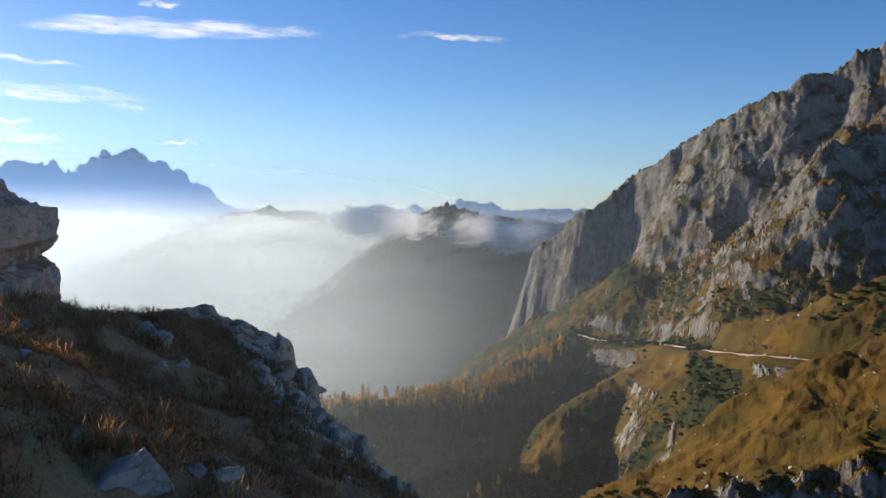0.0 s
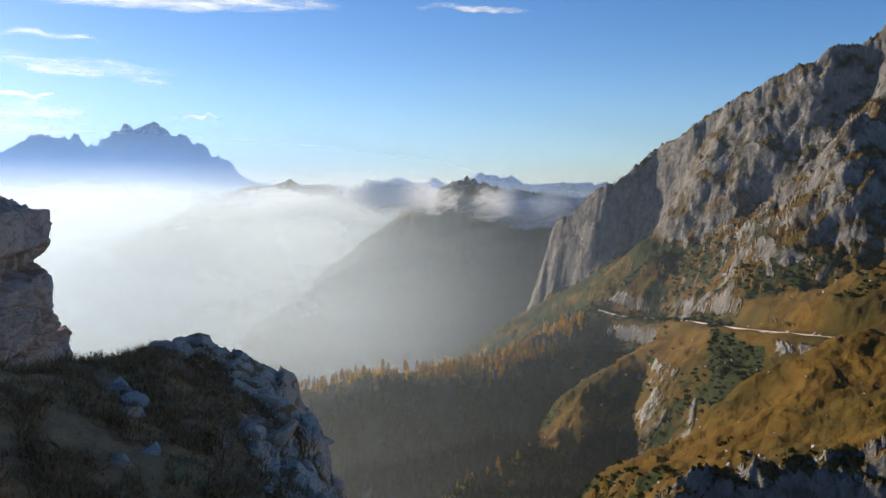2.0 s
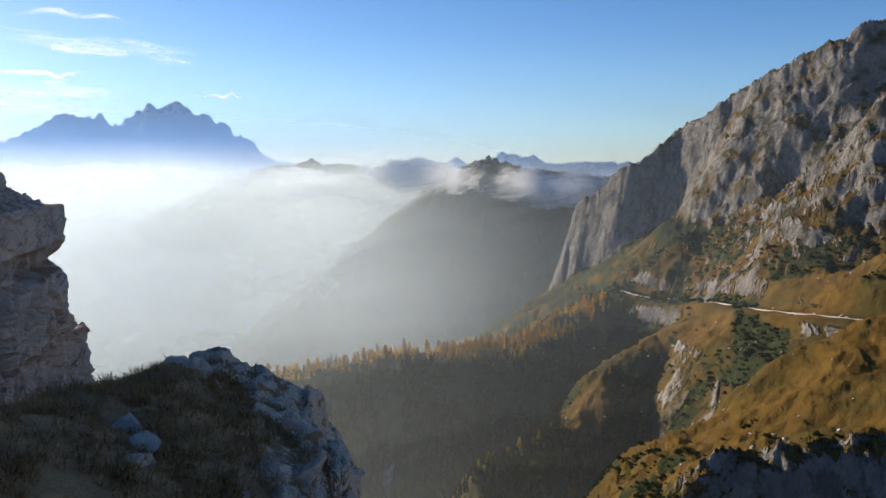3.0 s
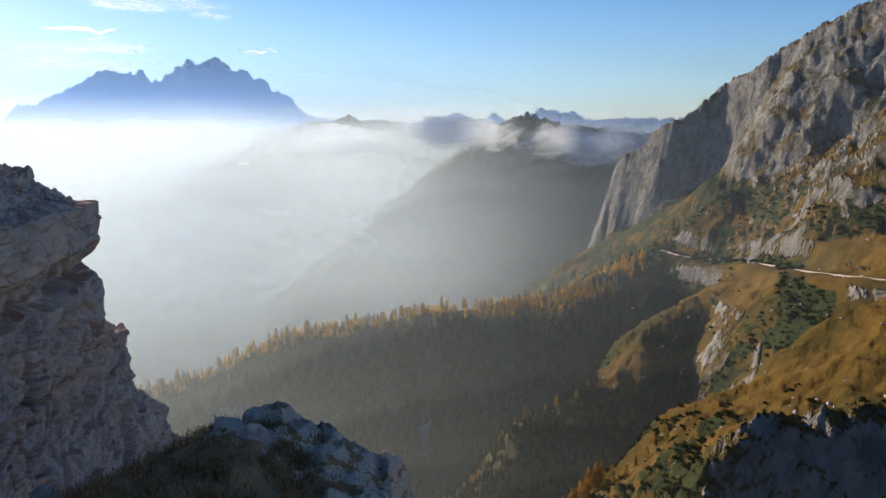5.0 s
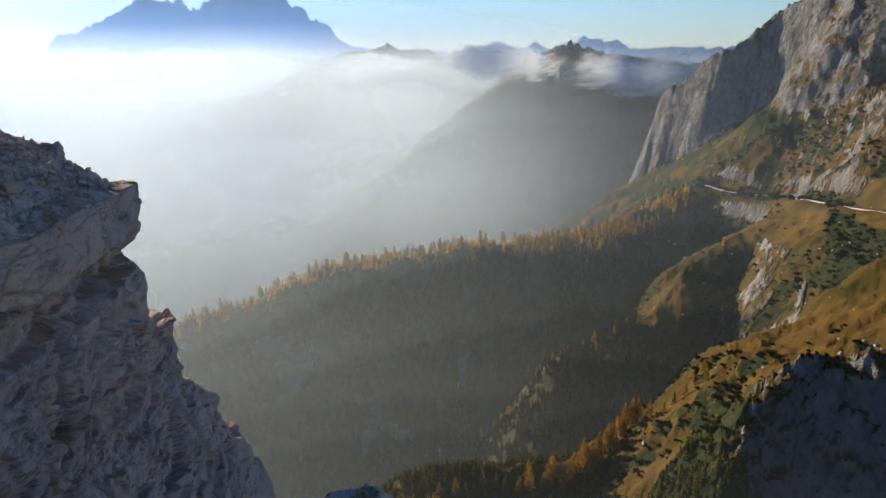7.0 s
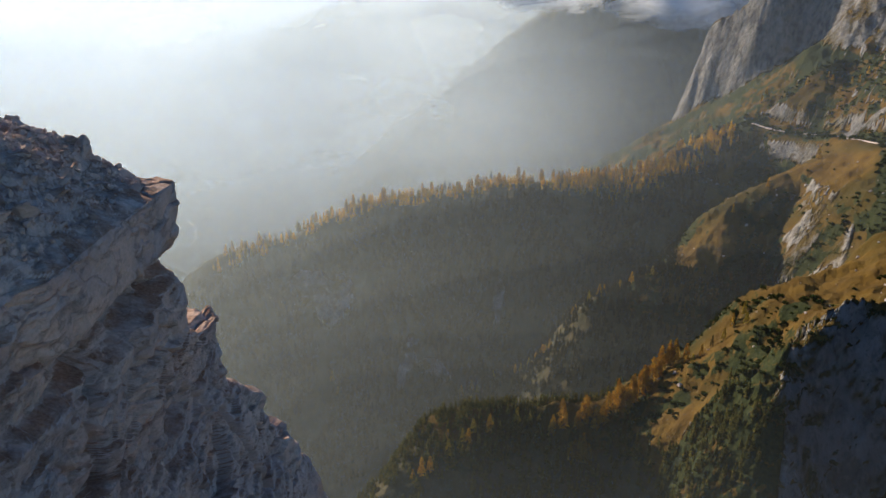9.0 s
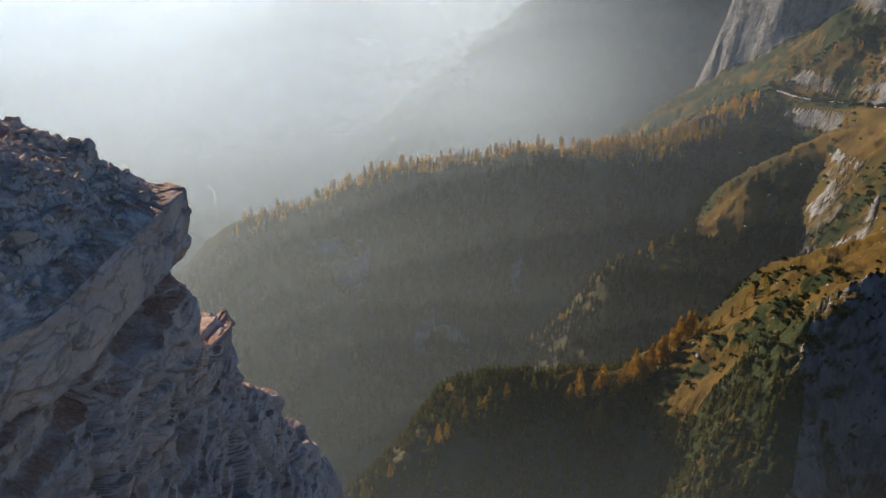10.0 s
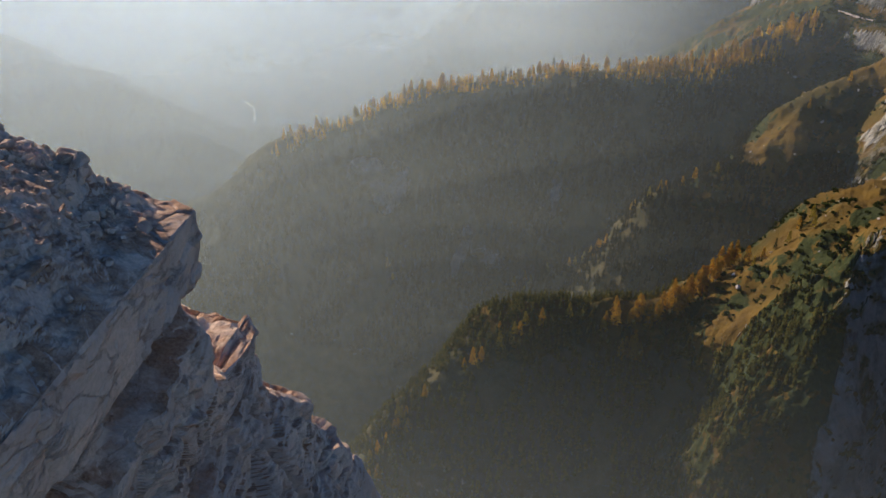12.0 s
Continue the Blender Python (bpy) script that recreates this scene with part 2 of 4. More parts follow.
# ---- materials ----
def ground_material():
    m = Mat("mountain_ground")
    p = m.place()
    big, mid, fine = m.noise(p, 0.012, 5), m.noise(p, 0.07, 6, 0.6), m.noise(p, 0.6, 4)
    streak = m.noise(m.place((1, 1, 0.22)), 0.11, 6, 0.62)
    rock = m.mix(m.ramp(streak, 0.3, 0.7), (0.21, 0.19, 0.17), (0.37, 0.33, 0.28))
    green = m.math("MULTIPLY", m.ramp(m.noise(p, 0.035, 6, 0.62), 0.46, 0.56), m.ramp(m.up(), 0.28, 0.6), clamp=True)
    rock = m.mix(m.ramp(mid, 0.5, 0.75), rock, (0.28, 0.225, 0.17))
    rock = m.mix(green, rock, m.mix(m.ramp(big, 0.42, 0.58), (0.05, 0.05, 0.02), (0.15, 0.095, 0.022)))
    grass = m.mix(m.ramp(mid, 0.3, 0.7), (0.09, 0.048, 0.008), (0.16, 0.09, 0.014))
    grass = m.mix(m.ramp(big, 0.45, 0.65), grass, (0.072, 0.05, 0.009))
    shrub = m.mix(m.ramp(fine, 0.3, 0.7), (0.02, 0.027, 0.008), (0.045, 0.048, 0.012))
    wood = m.mix(m.ramp(mid, 0.35, 0.65), (0.065, 0.058, 0.024), (0.10, 0.075, 0.032))
    edge = m.math("SUBTRACT", mid, 0.5)
    col = m.mix(m.ramp(m.math("MULTIPLY_ADD", edge, 0.9, m.attr("rock")), 0.42, 0.58), grass, rock)
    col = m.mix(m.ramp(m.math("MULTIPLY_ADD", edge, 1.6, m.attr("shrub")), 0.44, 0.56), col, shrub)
    col = m.mix(m.ramp(m.math("MULTIPLY_ADD", edge, 0.8, m.attr("wood")), 0.4, 0.6), col, wood)
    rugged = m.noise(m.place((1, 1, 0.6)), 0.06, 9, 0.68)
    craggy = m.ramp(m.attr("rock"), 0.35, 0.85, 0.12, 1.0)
    # Shade of the clefts put into the colour where the relief is low.
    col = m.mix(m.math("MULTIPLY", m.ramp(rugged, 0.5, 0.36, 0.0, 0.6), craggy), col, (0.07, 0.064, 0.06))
    h = m.math("MULTIPLY", m.math("ADD", m.math("MULTIPLY", streak, 2.5), m.math("MULTIPLY", rugged, 6.0)), craggy)
    shaded_relief = m.noise(m.place((1, 1, 0.55)), 0.26, 7, 0.7, warp=0.3)
    # Finer relief shaded in colour: low parts painted dark, raised edges painted pale.
    col = m.mix(m.math("MULTIPLY", m.ramp(shaded_relief, 0.5, 0.36, 0.0, 0.55), craggy), col, (0.085, 0.08, 0.074))
    col = m.mix(m.math("MULTIPLY", m.ramp(shaded_relief, 0.56, 0.7, 0.0, 0.5), craggy), col, (0.46, 0.41, 0.34))
    h = m.math("ADD", h, m.math("MULTIPLY", m.math("MULTIPLY", shaded_relief, 3.0), craggy))
    h = m.math("ADD", h, m.math("MULTIPLY", mid, 0.9))
    h = m.math("ADD", h, m.math("MULTIPLY", fine, 0.3))
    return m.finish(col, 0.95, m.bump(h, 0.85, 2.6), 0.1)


def mist_sheet_material(name, tint, cover):
    """A sheet that stands in for thin lit mist: it lets most light pass and scatters the rest onward."""
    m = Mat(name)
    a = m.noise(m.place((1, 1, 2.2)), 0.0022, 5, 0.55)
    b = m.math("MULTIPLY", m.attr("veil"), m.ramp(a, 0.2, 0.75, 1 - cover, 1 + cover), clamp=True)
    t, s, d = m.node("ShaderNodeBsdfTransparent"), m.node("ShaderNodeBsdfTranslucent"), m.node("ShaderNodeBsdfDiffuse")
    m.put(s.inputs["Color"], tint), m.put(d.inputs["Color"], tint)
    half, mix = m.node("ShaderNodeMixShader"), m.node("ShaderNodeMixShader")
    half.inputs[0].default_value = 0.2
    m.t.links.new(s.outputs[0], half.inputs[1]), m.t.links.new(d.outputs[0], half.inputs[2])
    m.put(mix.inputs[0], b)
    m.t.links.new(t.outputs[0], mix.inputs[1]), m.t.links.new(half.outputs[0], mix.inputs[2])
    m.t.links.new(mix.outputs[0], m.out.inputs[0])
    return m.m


GROUND = ground_material()

# ---- the ground, one sheet to the horizon ----
az = np.concatenate([np.linspace(-47, 33, 900), np.linspace(33, 313, 110)[1:-1]])
rad = np.concatenate([np.linspace(0.5, 70, 14), np.geomspace(75, 330, 80), np.geomspace(331, 1420, 480), np.geomspace(1430, 3750, 90), np.geomspace(3765, 4960, 100)])
AZ, RAD = np.meshgrid(np.radians(az), rad)
def terrain(AZ, RAD):
    """Plan, height and ruling ridge of the land on a grid of bearings and distances, roads levelled in."""
    X, Y = RAD * np.sin(AZ), RAD * np.cos(AZ)
    Z, rule = land(X, Y)
    back = step(np.degrees(AZ), 40, 60) * step(np.degrees(AZ), 306, 290) * step(RAD, 300, 900)
    Z = Z * (1 - back) + back * (-120 + 60 * fbm(X / 500, Y / 500, 3, 5))
    for line in (ROAD, TRACK):
        for (ax, ay, za), (bx, by, zb) in zip(line, line[1:]):
            dx, dy = bx - ax, by - ay
            t = np.clip(((X - ax) * dx + (Y - ay) * dy) / (dx * dx + dy * dy), 0, 1)
            w = step(np.hypot(X - ax - t * dx, Y - ay - t * dy), 30, 4)
            Z = Z * (1 - w) + (za + t * (zb - za) - 0.4) * w
    return X, Y, Z, rule


# first a plain grid, then one whose rows crowd together on steep walls
AZ, RAD = np.meshgrid(np.radians(az[::6]), rad[::2])
GZ = terrain(AZ, RAD)[2]
span = np.abs(np.diff(np.arctan2(GZ, RAD), axis=0)) + 0.12 * np.diff(np.log(RAD), axis=0) * step(RAD[1:], 60, 300) + 2e-5
pad = np.concatenate([span[:, -2:], span, span[:, :2]], 1)
span = sum(pad[:, k:k + span.shape[1]] for k in range(5)) / 5
run = np.concatenate([np.zeros((1, span.shape[1])), np.cumsum(span, 0)])
RAD = np.stack([np.interp(np.linspace(0, run[-1, j], 760), run[:, j], RAD[:, j]) for j in range(span.shape[1])], 1)
RAD = np.stack([np.interp(az, az[::6], row) for row in RAD])
AZ = np.broadcast_to(np.radians(az), RAD.shape)
GX, GY, GZ, RULE = terrain(AZ, RAD)
dr = np.gradient(RAD, axis=0)
dzr = np.gradient(GZ, axis=0) / dr
da = np.maximum(np.gradient(np.radians(az)), 1e-4)[None]
dza = (np.gradient(GZ, axis=1) - dzr * np.gradient(RAD, axis=1)) / (da * RAD)
SL = np.hypot(dzr, dza)
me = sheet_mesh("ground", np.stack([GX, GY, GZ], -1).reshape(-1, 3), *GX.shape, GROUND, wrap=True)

ruled = ruled_by


def cover(X, Y, Z, sl, rule):
    """How much bare rock, dwarf pine and woodland covers the land."""
    p1, p2 = fbm(X / 45, Y / 45, 4, 51), fbm(X / 150, Y / 150, 3, 57)
    crag = ruled(rule, "peak", "nose", "buttress") & (Z > -190)
    grassy = ruled(rule, "road_slope", "road_spur", "near_spur", "near_bench", "near_crag", "shoulder")
    far = np.hypot(X, Y) > 1420
    rock = np.where(crag, step(sl - 0.2 * ruled(rule, "buttress") - 0.6 * step(Z, -45, -90), 0.75, 1.15), np.where(grassy, step(sl, 2.4, 3.2), 0)) + 0.2 * p1
    shrub = (0.14 + 0.45 * p2 + 0.3 * p1 + 0.4 * step(Z, -205, -290)) * step(sl, 1.9, 1.2)
    steep = step(sl, 0.95, 1.25) * ruled(rule, "road_slope", "road_spur", "near_spur", "near_crag") * step(Z, -100, -150)
    shrub = np.maximum(shrub, steep * (0.6 + 0.7 * p2))
    # bare walls under the road and on the near crag; hollows under the road whose shade is painted as dark pine cover
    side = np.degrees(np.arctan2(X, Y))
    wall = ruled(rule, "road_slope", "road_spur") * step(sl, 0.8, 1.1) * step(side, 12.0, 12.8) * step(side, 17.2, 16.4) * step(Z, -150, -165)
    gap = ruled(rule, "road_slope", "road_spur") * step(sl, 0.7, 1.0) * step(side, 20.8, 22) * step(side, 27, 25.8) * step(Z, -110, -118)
    shade_hollow = ruled(rule, "road_slope", "road_spur") * np.maximum(step(sl, 0.75, 1.0) * step(side, 9.2, 10) * step(side, 12.8, 12.2) * step(Z, -165, -178), step(side, 17.2, 17.9) * step(side, 21.6, 20.9) * step(Z, -126, -132))
    # Dwarf pine forced in here so its dark colour also gives the hollows' shade.
    shrub = np.maximum(shrub, shade_hollow * (0.8 + 0.3 * p1))
    cut = ruled(rule, "near_spur") * step(Z, -292, -306) * step(p1, 0.02, 0.16)
    face = ruled(rule, "near_crag") * step(sl, 1.0, 1.4) * step(side + 2 * p1, 12.4, 13.6)
    bare = np.maximum(np.maximum(wall, gap) * (0.56 + 0.6 * p1), np.maximum(0.9 * cut, face * (0.66 + 0.55 * p2)))
    rock, shrub = np.maximum(rock - 0.6 * steep, bare), shrub * (1 - 0.9 * step(bare, 0.4, 0.6))
    shrub = np.where(crag, 0.6 * shrub * step(Z, 20, -70), shrub)
    foot = ruled(rule, "peak", "nose", "buttress") * step(Z, -40, -80) * step(sl, 1.8, 1.2)
    shrub = np.maximum(shrub, foot * (0.62 + 0.45 * p1))
    scree = step(np.abs(X - np.interp(Y, (780, 796, 817, 836, 865, 890), (340, 325, 298, 275, 248, 235)) + 6 * p1), 10, 4) * step(Y, 765, 785) * step(Y, 905, 890)
    scree = np.maximum(scree, step(np.abs(X - np.interp(Y, (815, 850, 880), (285, 258, 225)) + 5 * p1), 5, 2) * step(Y, 815, 825) * step(Y, 880, 870))
    for px, py, r1, r2 in ((-285, 735, 34, 16), (-262, 722, 18, 12), (-178, 692, 9, 26), (-150, 690, 22, 6), (-95, 745, 6, 18)):
        scree = np.maximum(scree, step(((X - px + 8 * p1) / r1) ** 2 + ((Y - py + 8 * p1) / r2) ** 2, 1.2, 0.7))
    rock, shrub = np.maximum(rock, scree), shrub * (1 - scree)
    wood = np.where(ruled(rule, "larch_ridge", "wooded_hill", "valley_hill", "camera_ridge"), step(X, 150, 90), 0.0)
    wood = np.maximum(wood, np.where(ruled(rule, "near_spur", "near_bench", "near_crag", "road_slope", "road_spur"), step(Z, -232, -275) * (1 - step(X, 45, 85)), 0))
    wood = np.where(rule < 0, 1.0, wood) * step(sl, 3.0, 2.2)
    wood = np.where(far, step(Z, 30, -30), (wood + 0.2 * p1) * (1 - scree))
    return np.clip(np.where(far, np.maximum(rock, 0.7), rock), 0, 1), np.clip(np.where(far, 0, shrub), 0, 1), np.clip(wood, 0, 1)


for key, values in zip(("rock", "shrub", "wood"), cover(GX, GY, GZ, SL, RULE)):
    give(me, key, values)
ground = tagged(new("ground", me), "steep alpine valley with golden autumn grass, grey limestone cliffs and dark woods", "mountain land", kind="structure")


def on_land(x, y):
    """Heights, slopes and ruling ridges of the ground sheet at points inside its finely woven part."""
    x, y = np.atleast_1d(np.asarray(x, float)), np.atleast_1d(np.asarray(y, float))
    a = np.interp(np.degrees(np.arctan2(x, y)), az[:900], np.arange(900))
    far, j = np.hypot(x, y), np.minimum(a.astype(int), 898)
    v = a - j
    z, sl, rule = 0.0, 0.0, None
    for col, w in ((j, 1 - v), (j + 1, v)):
        lo, hi = np.zeros(len(x), int), np.full(len(x), RAD.shape[0] - 1)
        for _ in range(11):
            mid = (lo + hi) // 2
            under = RAD[mid, col] <= far
            lo, hi = np.where(under, mid, lo), np.where(under, hi, mid)
        i = np.minimum(lo, RAD.shape[0] - 2)
        u = np.clip((far - RAD[i, col]) / (RAD[i + 1, col] - RAD[i, col]), 0, 1)
        z = z + w * (GZ[i, col] * (1 - u) + GZ[i + 1, col] * u)
        sl = sl + w * SL[i, col]
        rule = RULE[i, col] if rule is None else rule
    return z, sl, rule


# ---- mist in the valley: upright translucent sheets, one behind another, stand in for it ----
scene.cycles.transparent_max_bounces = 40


def veil(name, dist, top, strength, tint, cover, rise, right=0.36, high=110, low=-900, label="pale translucent sheet standing in for sunlit valley mist"):
    """An upright tinted sheet standing in for mist round the valley at one distance; density by bearing and height."""
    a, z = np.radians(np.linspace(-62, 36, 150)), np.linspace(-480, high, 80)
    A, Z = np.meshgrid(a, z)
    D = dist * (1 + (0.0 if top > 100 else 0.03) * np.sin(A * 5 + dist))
    me = sheet_mesh(name, np.stack([D * np.sin(A), D * np.cos(A), Z], -1).reshape(-1, 3), *A.shape, mist_sheet_material(name, tint, cover))
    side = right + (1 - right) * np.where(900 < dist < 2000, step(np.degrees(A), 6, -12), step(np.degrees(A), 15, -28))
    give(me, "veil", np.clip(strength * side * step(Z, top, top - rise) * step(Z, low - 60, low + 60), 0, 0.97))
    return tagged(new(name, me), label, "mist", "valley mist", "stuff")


# The nearest sheets are added to lift the darks of the close slopes.
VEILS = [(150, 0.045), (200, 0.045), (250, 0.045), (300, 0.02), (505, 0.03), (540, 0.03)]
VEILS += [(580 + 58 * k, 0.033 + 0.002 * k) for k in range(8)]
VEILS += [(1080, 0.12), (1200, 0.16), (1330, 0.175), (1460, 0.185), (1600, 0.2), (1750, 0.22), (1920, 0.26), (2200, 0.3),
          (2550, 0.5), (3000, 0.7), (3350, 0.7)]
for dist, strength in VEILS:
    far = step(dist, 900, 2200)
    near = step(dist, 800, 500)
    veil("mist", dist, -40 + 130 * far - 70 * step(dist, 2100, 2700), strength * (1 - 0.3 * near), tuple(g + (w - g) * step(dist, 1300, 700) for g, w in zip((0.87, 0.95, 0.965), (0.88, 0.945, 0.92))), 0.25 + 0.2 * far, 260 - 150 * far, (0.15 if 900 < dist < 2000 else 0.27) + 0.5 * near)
# Tinted sheets added before the cliffs to lift their darks like haze.
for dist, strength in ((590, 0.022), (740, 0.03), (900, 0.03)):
    veil("slope_haze_sheet", dist, 330, strength, (0.80, 0.90, 1.0), 0.15, 520, 1.0, 420, -185, "grey-blue tinted sheet standing in for haze before the mountain slopes")
# The blue of the distance is put into this sheet's tint.
veil("blue_haze_sheet", 3150, 430, 0.66, (0.20, 0.40, 0.85), 0.0, 400, 0.5, 430, -900, "blue tinted sheet standing in for distance haze before far mountains")


def puff_material(name, scale, thin, soft):
    """A torn cloud: noise cut off by the cloud's own outline."""
    m = Mat(name)
    a = m.noise(m.place(scale), 1.0, 7, 0.62, warp=0.3)
    f = m.ramp(m.math("ADD", a, m.math("MULTIPLY", m.math("SUBTRACT", m.attr("veil"), 1.0), 0.55)), thin, thin + soft)
    t, s, d = m.node("ShaderNodeBsdfTransparent"), m.node("ShaderNodeBsdfTranslucent"), m.node("ShaderNodeBsdfDiffuse")
    s.inputs["Color"].default_value = d.inputs["Color"].default_value = (0.95, 0.95, 0.95, 1)
    half, mix = m.node("ShaderNodeMixShader"), m.node("ShaderNodeMixShader")
    half.inputs[0].default_value = 0.35
    m.t.links.new(s.outputs[0], half.inputs[1]), m.t.links.new(d.outputs[0], half.inputs[2])
    m.put(mix.inputs[0], m.math("MULTIPLY", f, 0.92))
    m.t.links.new(t.outputs[0], mix.inputs[1]), m.t.links.new(half.outputs[0], mix.inputs[2])
    m.t.links.new(mix.outputs[0], m.out.inputs[0])
    return m.m


def cloud_bank(dist, az0, az1, z0, z1, mat, label):
    """Torn cloud lying along a crest."""
    a, z = np.radians(np.linspace(az0, az1, 90)), np.linspace(z0, z1, 30)
    A, Z = np.meshgrid(a, z)
    U, V = (A - a[0]) / (a[-1] - a[0]), (Z - z0) / (z1 - z0)
    D = dist * (1 + 0.02 * np.sin(A * 30)) + 0.6 * (Z - z0)
    me = sheet_mesh("cloud_bank", np.stack([D * np.sin(A), D * np.cos(A), Z], -1).reshape(-1, 3), *A.shape, mat)
    give(me, "veil", 1.0 * np.minimum(1, 2.6 * np.minimum(U, 1 - U)) ** 0.5 * np.minimum(1, 2.4 * np.minimum(V * 0.8, 1 - V)) ** 0.7)
    return tagged(new("cloud_bank", me), label, "cloud", "clouds on the crests", "stuff")


PUFF = puff_material("torn_cloud", (0.007, 0.007, 0.018), 0.1, 0.32)
cloud_bank(1780, -1.2, 11.0, -105, 16, PUFF, "white torn cloud lying along the dark crest")
cloud_bank(1740, 0.8, 9.0, -86, -6, PUFF, "white torn cloud lying along the dark crest")
cloud_bank(1880, -11.0, 0.6, -80, 22, PUFF, "white torn cloud lying along the dark crest")
cloud_bank(1860, -9.5, -2.5, -60, 12, PUFF, "white torn cloud lying along the dark crest")
cloud_bank(2600, -20.0, -9.0, -100, 5, PUFF, "pale cloud hanging below a far ridge")
cloud_bank(3100, -44.0, -14.0, -120, 18, PUFF, "bright cloud sea at the foot of the massif")


def cirrus(az0, az1, el, thick, tilt, seed):
    """A long wisp of high cloud, far off."""
    n, k = 80, 14
    A, V = np.meshgrid(np.radians(np.linspace(az0, az1, n)), np.linspace(-1, 1, k))
    U = (A - A[0, 0]) / (A[0, -1] - A[0, 0])
    E = np.radians(el + tilt * (U - 0.5) + thick * V * 1.5 + 0.25 * fbm(U * 4, U * 0, 3, seed))
    D = 4950.0
    me = sheet_mesh("cirrus", np.stack([D * np.sin(A) * np.cos(E), D * np.cos(A) * np.cos(E), D * np.sin(E)], -1).reshape(-1, 3), k, n, CIRRUS)
    give(me, "veil", 1.0 * np.minimum(1, 3 * np.minimum(U, 1 - U)) ** 0.6 * (1 - np.abs(V) ** 1.5) ** 0.6)
    return tagged(new("cirrus", me), "thin white streak of high cirrus cloud", "cloud", "cirrus streaks", "stuff")


CIRRUS = puff_material("cirrus_ice", (0.0024, 0.0024, 0.02), 0.2, 0.5)
for row in ((-31, -7.2, 12.4, 0.55, 0.7, 1), (-33, -22.5, 9.6, 0.22, 0.1, 2), (-34, -18.0, 7.75, 0.55, -1.0, 3), (-33, -26.6, 5.9, 0.16, 0.0, 4),
            (-36, -24.6, 4.8, 0.5, 0.0, 5), (-36, -24.2, 3.7, 0.6, 0.0, 6), (-4.5, 5.4, 12.55, 0.2, -0.6, 7), (-22, -17.5, 14.0, 0.25, 0.1, 8), (-20.5, -16.5, 4.8, 0.14, 0.0, 9)):
    cirrus(*row)
# ---- more noise, in space ----
def hash3(a, b, c, seed):
    h = (a * 374761393 + b * 668265263 + c * 2147483647 + seed * 974634777) & 0xFFFFFFFF
    h = ((h ^ (h >> 13)) * 1274126177) & 0xFFFFFFFF
    h = ((h ^ (h >> 15)) * 2246822519) & 0xFFFFFFFF
    return ((h ^ (h >> 16)) & 0xFFFF) / 65535.0


def blocks(P, size, seed=0):
    """Cells of broken stone: a random value for the cell that each point lies in, and how near its edge the point is."""
    Q = P / np.asarray(size)
    base = np.floor(Q).astype(np.int64)
    f1, f2, val, tilt = np.full(len(Q), 9.0), np.full(len(Q), 9.0), np.zeros(len(Q)), np.zeros(len(Q))
    for i in (-1, 0, 1):
        for j in (-1, 0, 1):
            for k in (-1, 0, 1):
                c = base + (i, j, k)
                o = np.stack([hash3(c[:, 0], c[:, 1], c[:, 2], seed + n) for n in (1, 2, 3)], -1)
                off = c + 0.15 + 0.7 * o - Q
                d = np.linalg.norm(off, axis=1)
                v = hash3(c[:, 0], c[:, 1], c[:, 2], seed + 9)
                f2 = np.where(d < f1, f1, np.minimum(f2, d))
                val = np.where(d < f1, v, val)
                tilt = np.where(d < f1, (off * (o[:, ::-1] - 0.5)).sum(1), tilt)
                f1 = np.minimum(f1, d)
    return val + 1.0 * tilt, f2 - f1


def rock_relief(P, seed=0):
    """How far broken, bedded limestone stands out, in metres."""
    W = P + 0.16 * np.stack([fbm(P[:, 1] / 1.3, P[:, 2] / 1.3 + P[:, 0], 3, seed), fbm(P[:, 0] / 1.3, P[:, 2] / 1.3, 3, seed + 5), fbm(P[:, 0] / 1.3, P[:, 1] / 1.3, 3, seed + 8)], -1)
    v1, e1 = blocks(W, (2.8, 3.2, 1.5), seed)
    v2, e2 = blocks(W, (0.9, 1.1, 0.45), seed + 20)
    v3, e3 = blocks(W, (0.3, 0.36, 0.16), seed + 40)
    out = 0.6 * v1 + 0.3 * v2 + 0.1 * v3
    return out - 0.13 * step(e1, 0.06, 0.0) - 0.07 * step(e2, 0.08, 0.0) - 0.025 * step(e3, 0.13, 0.0) - 0.47


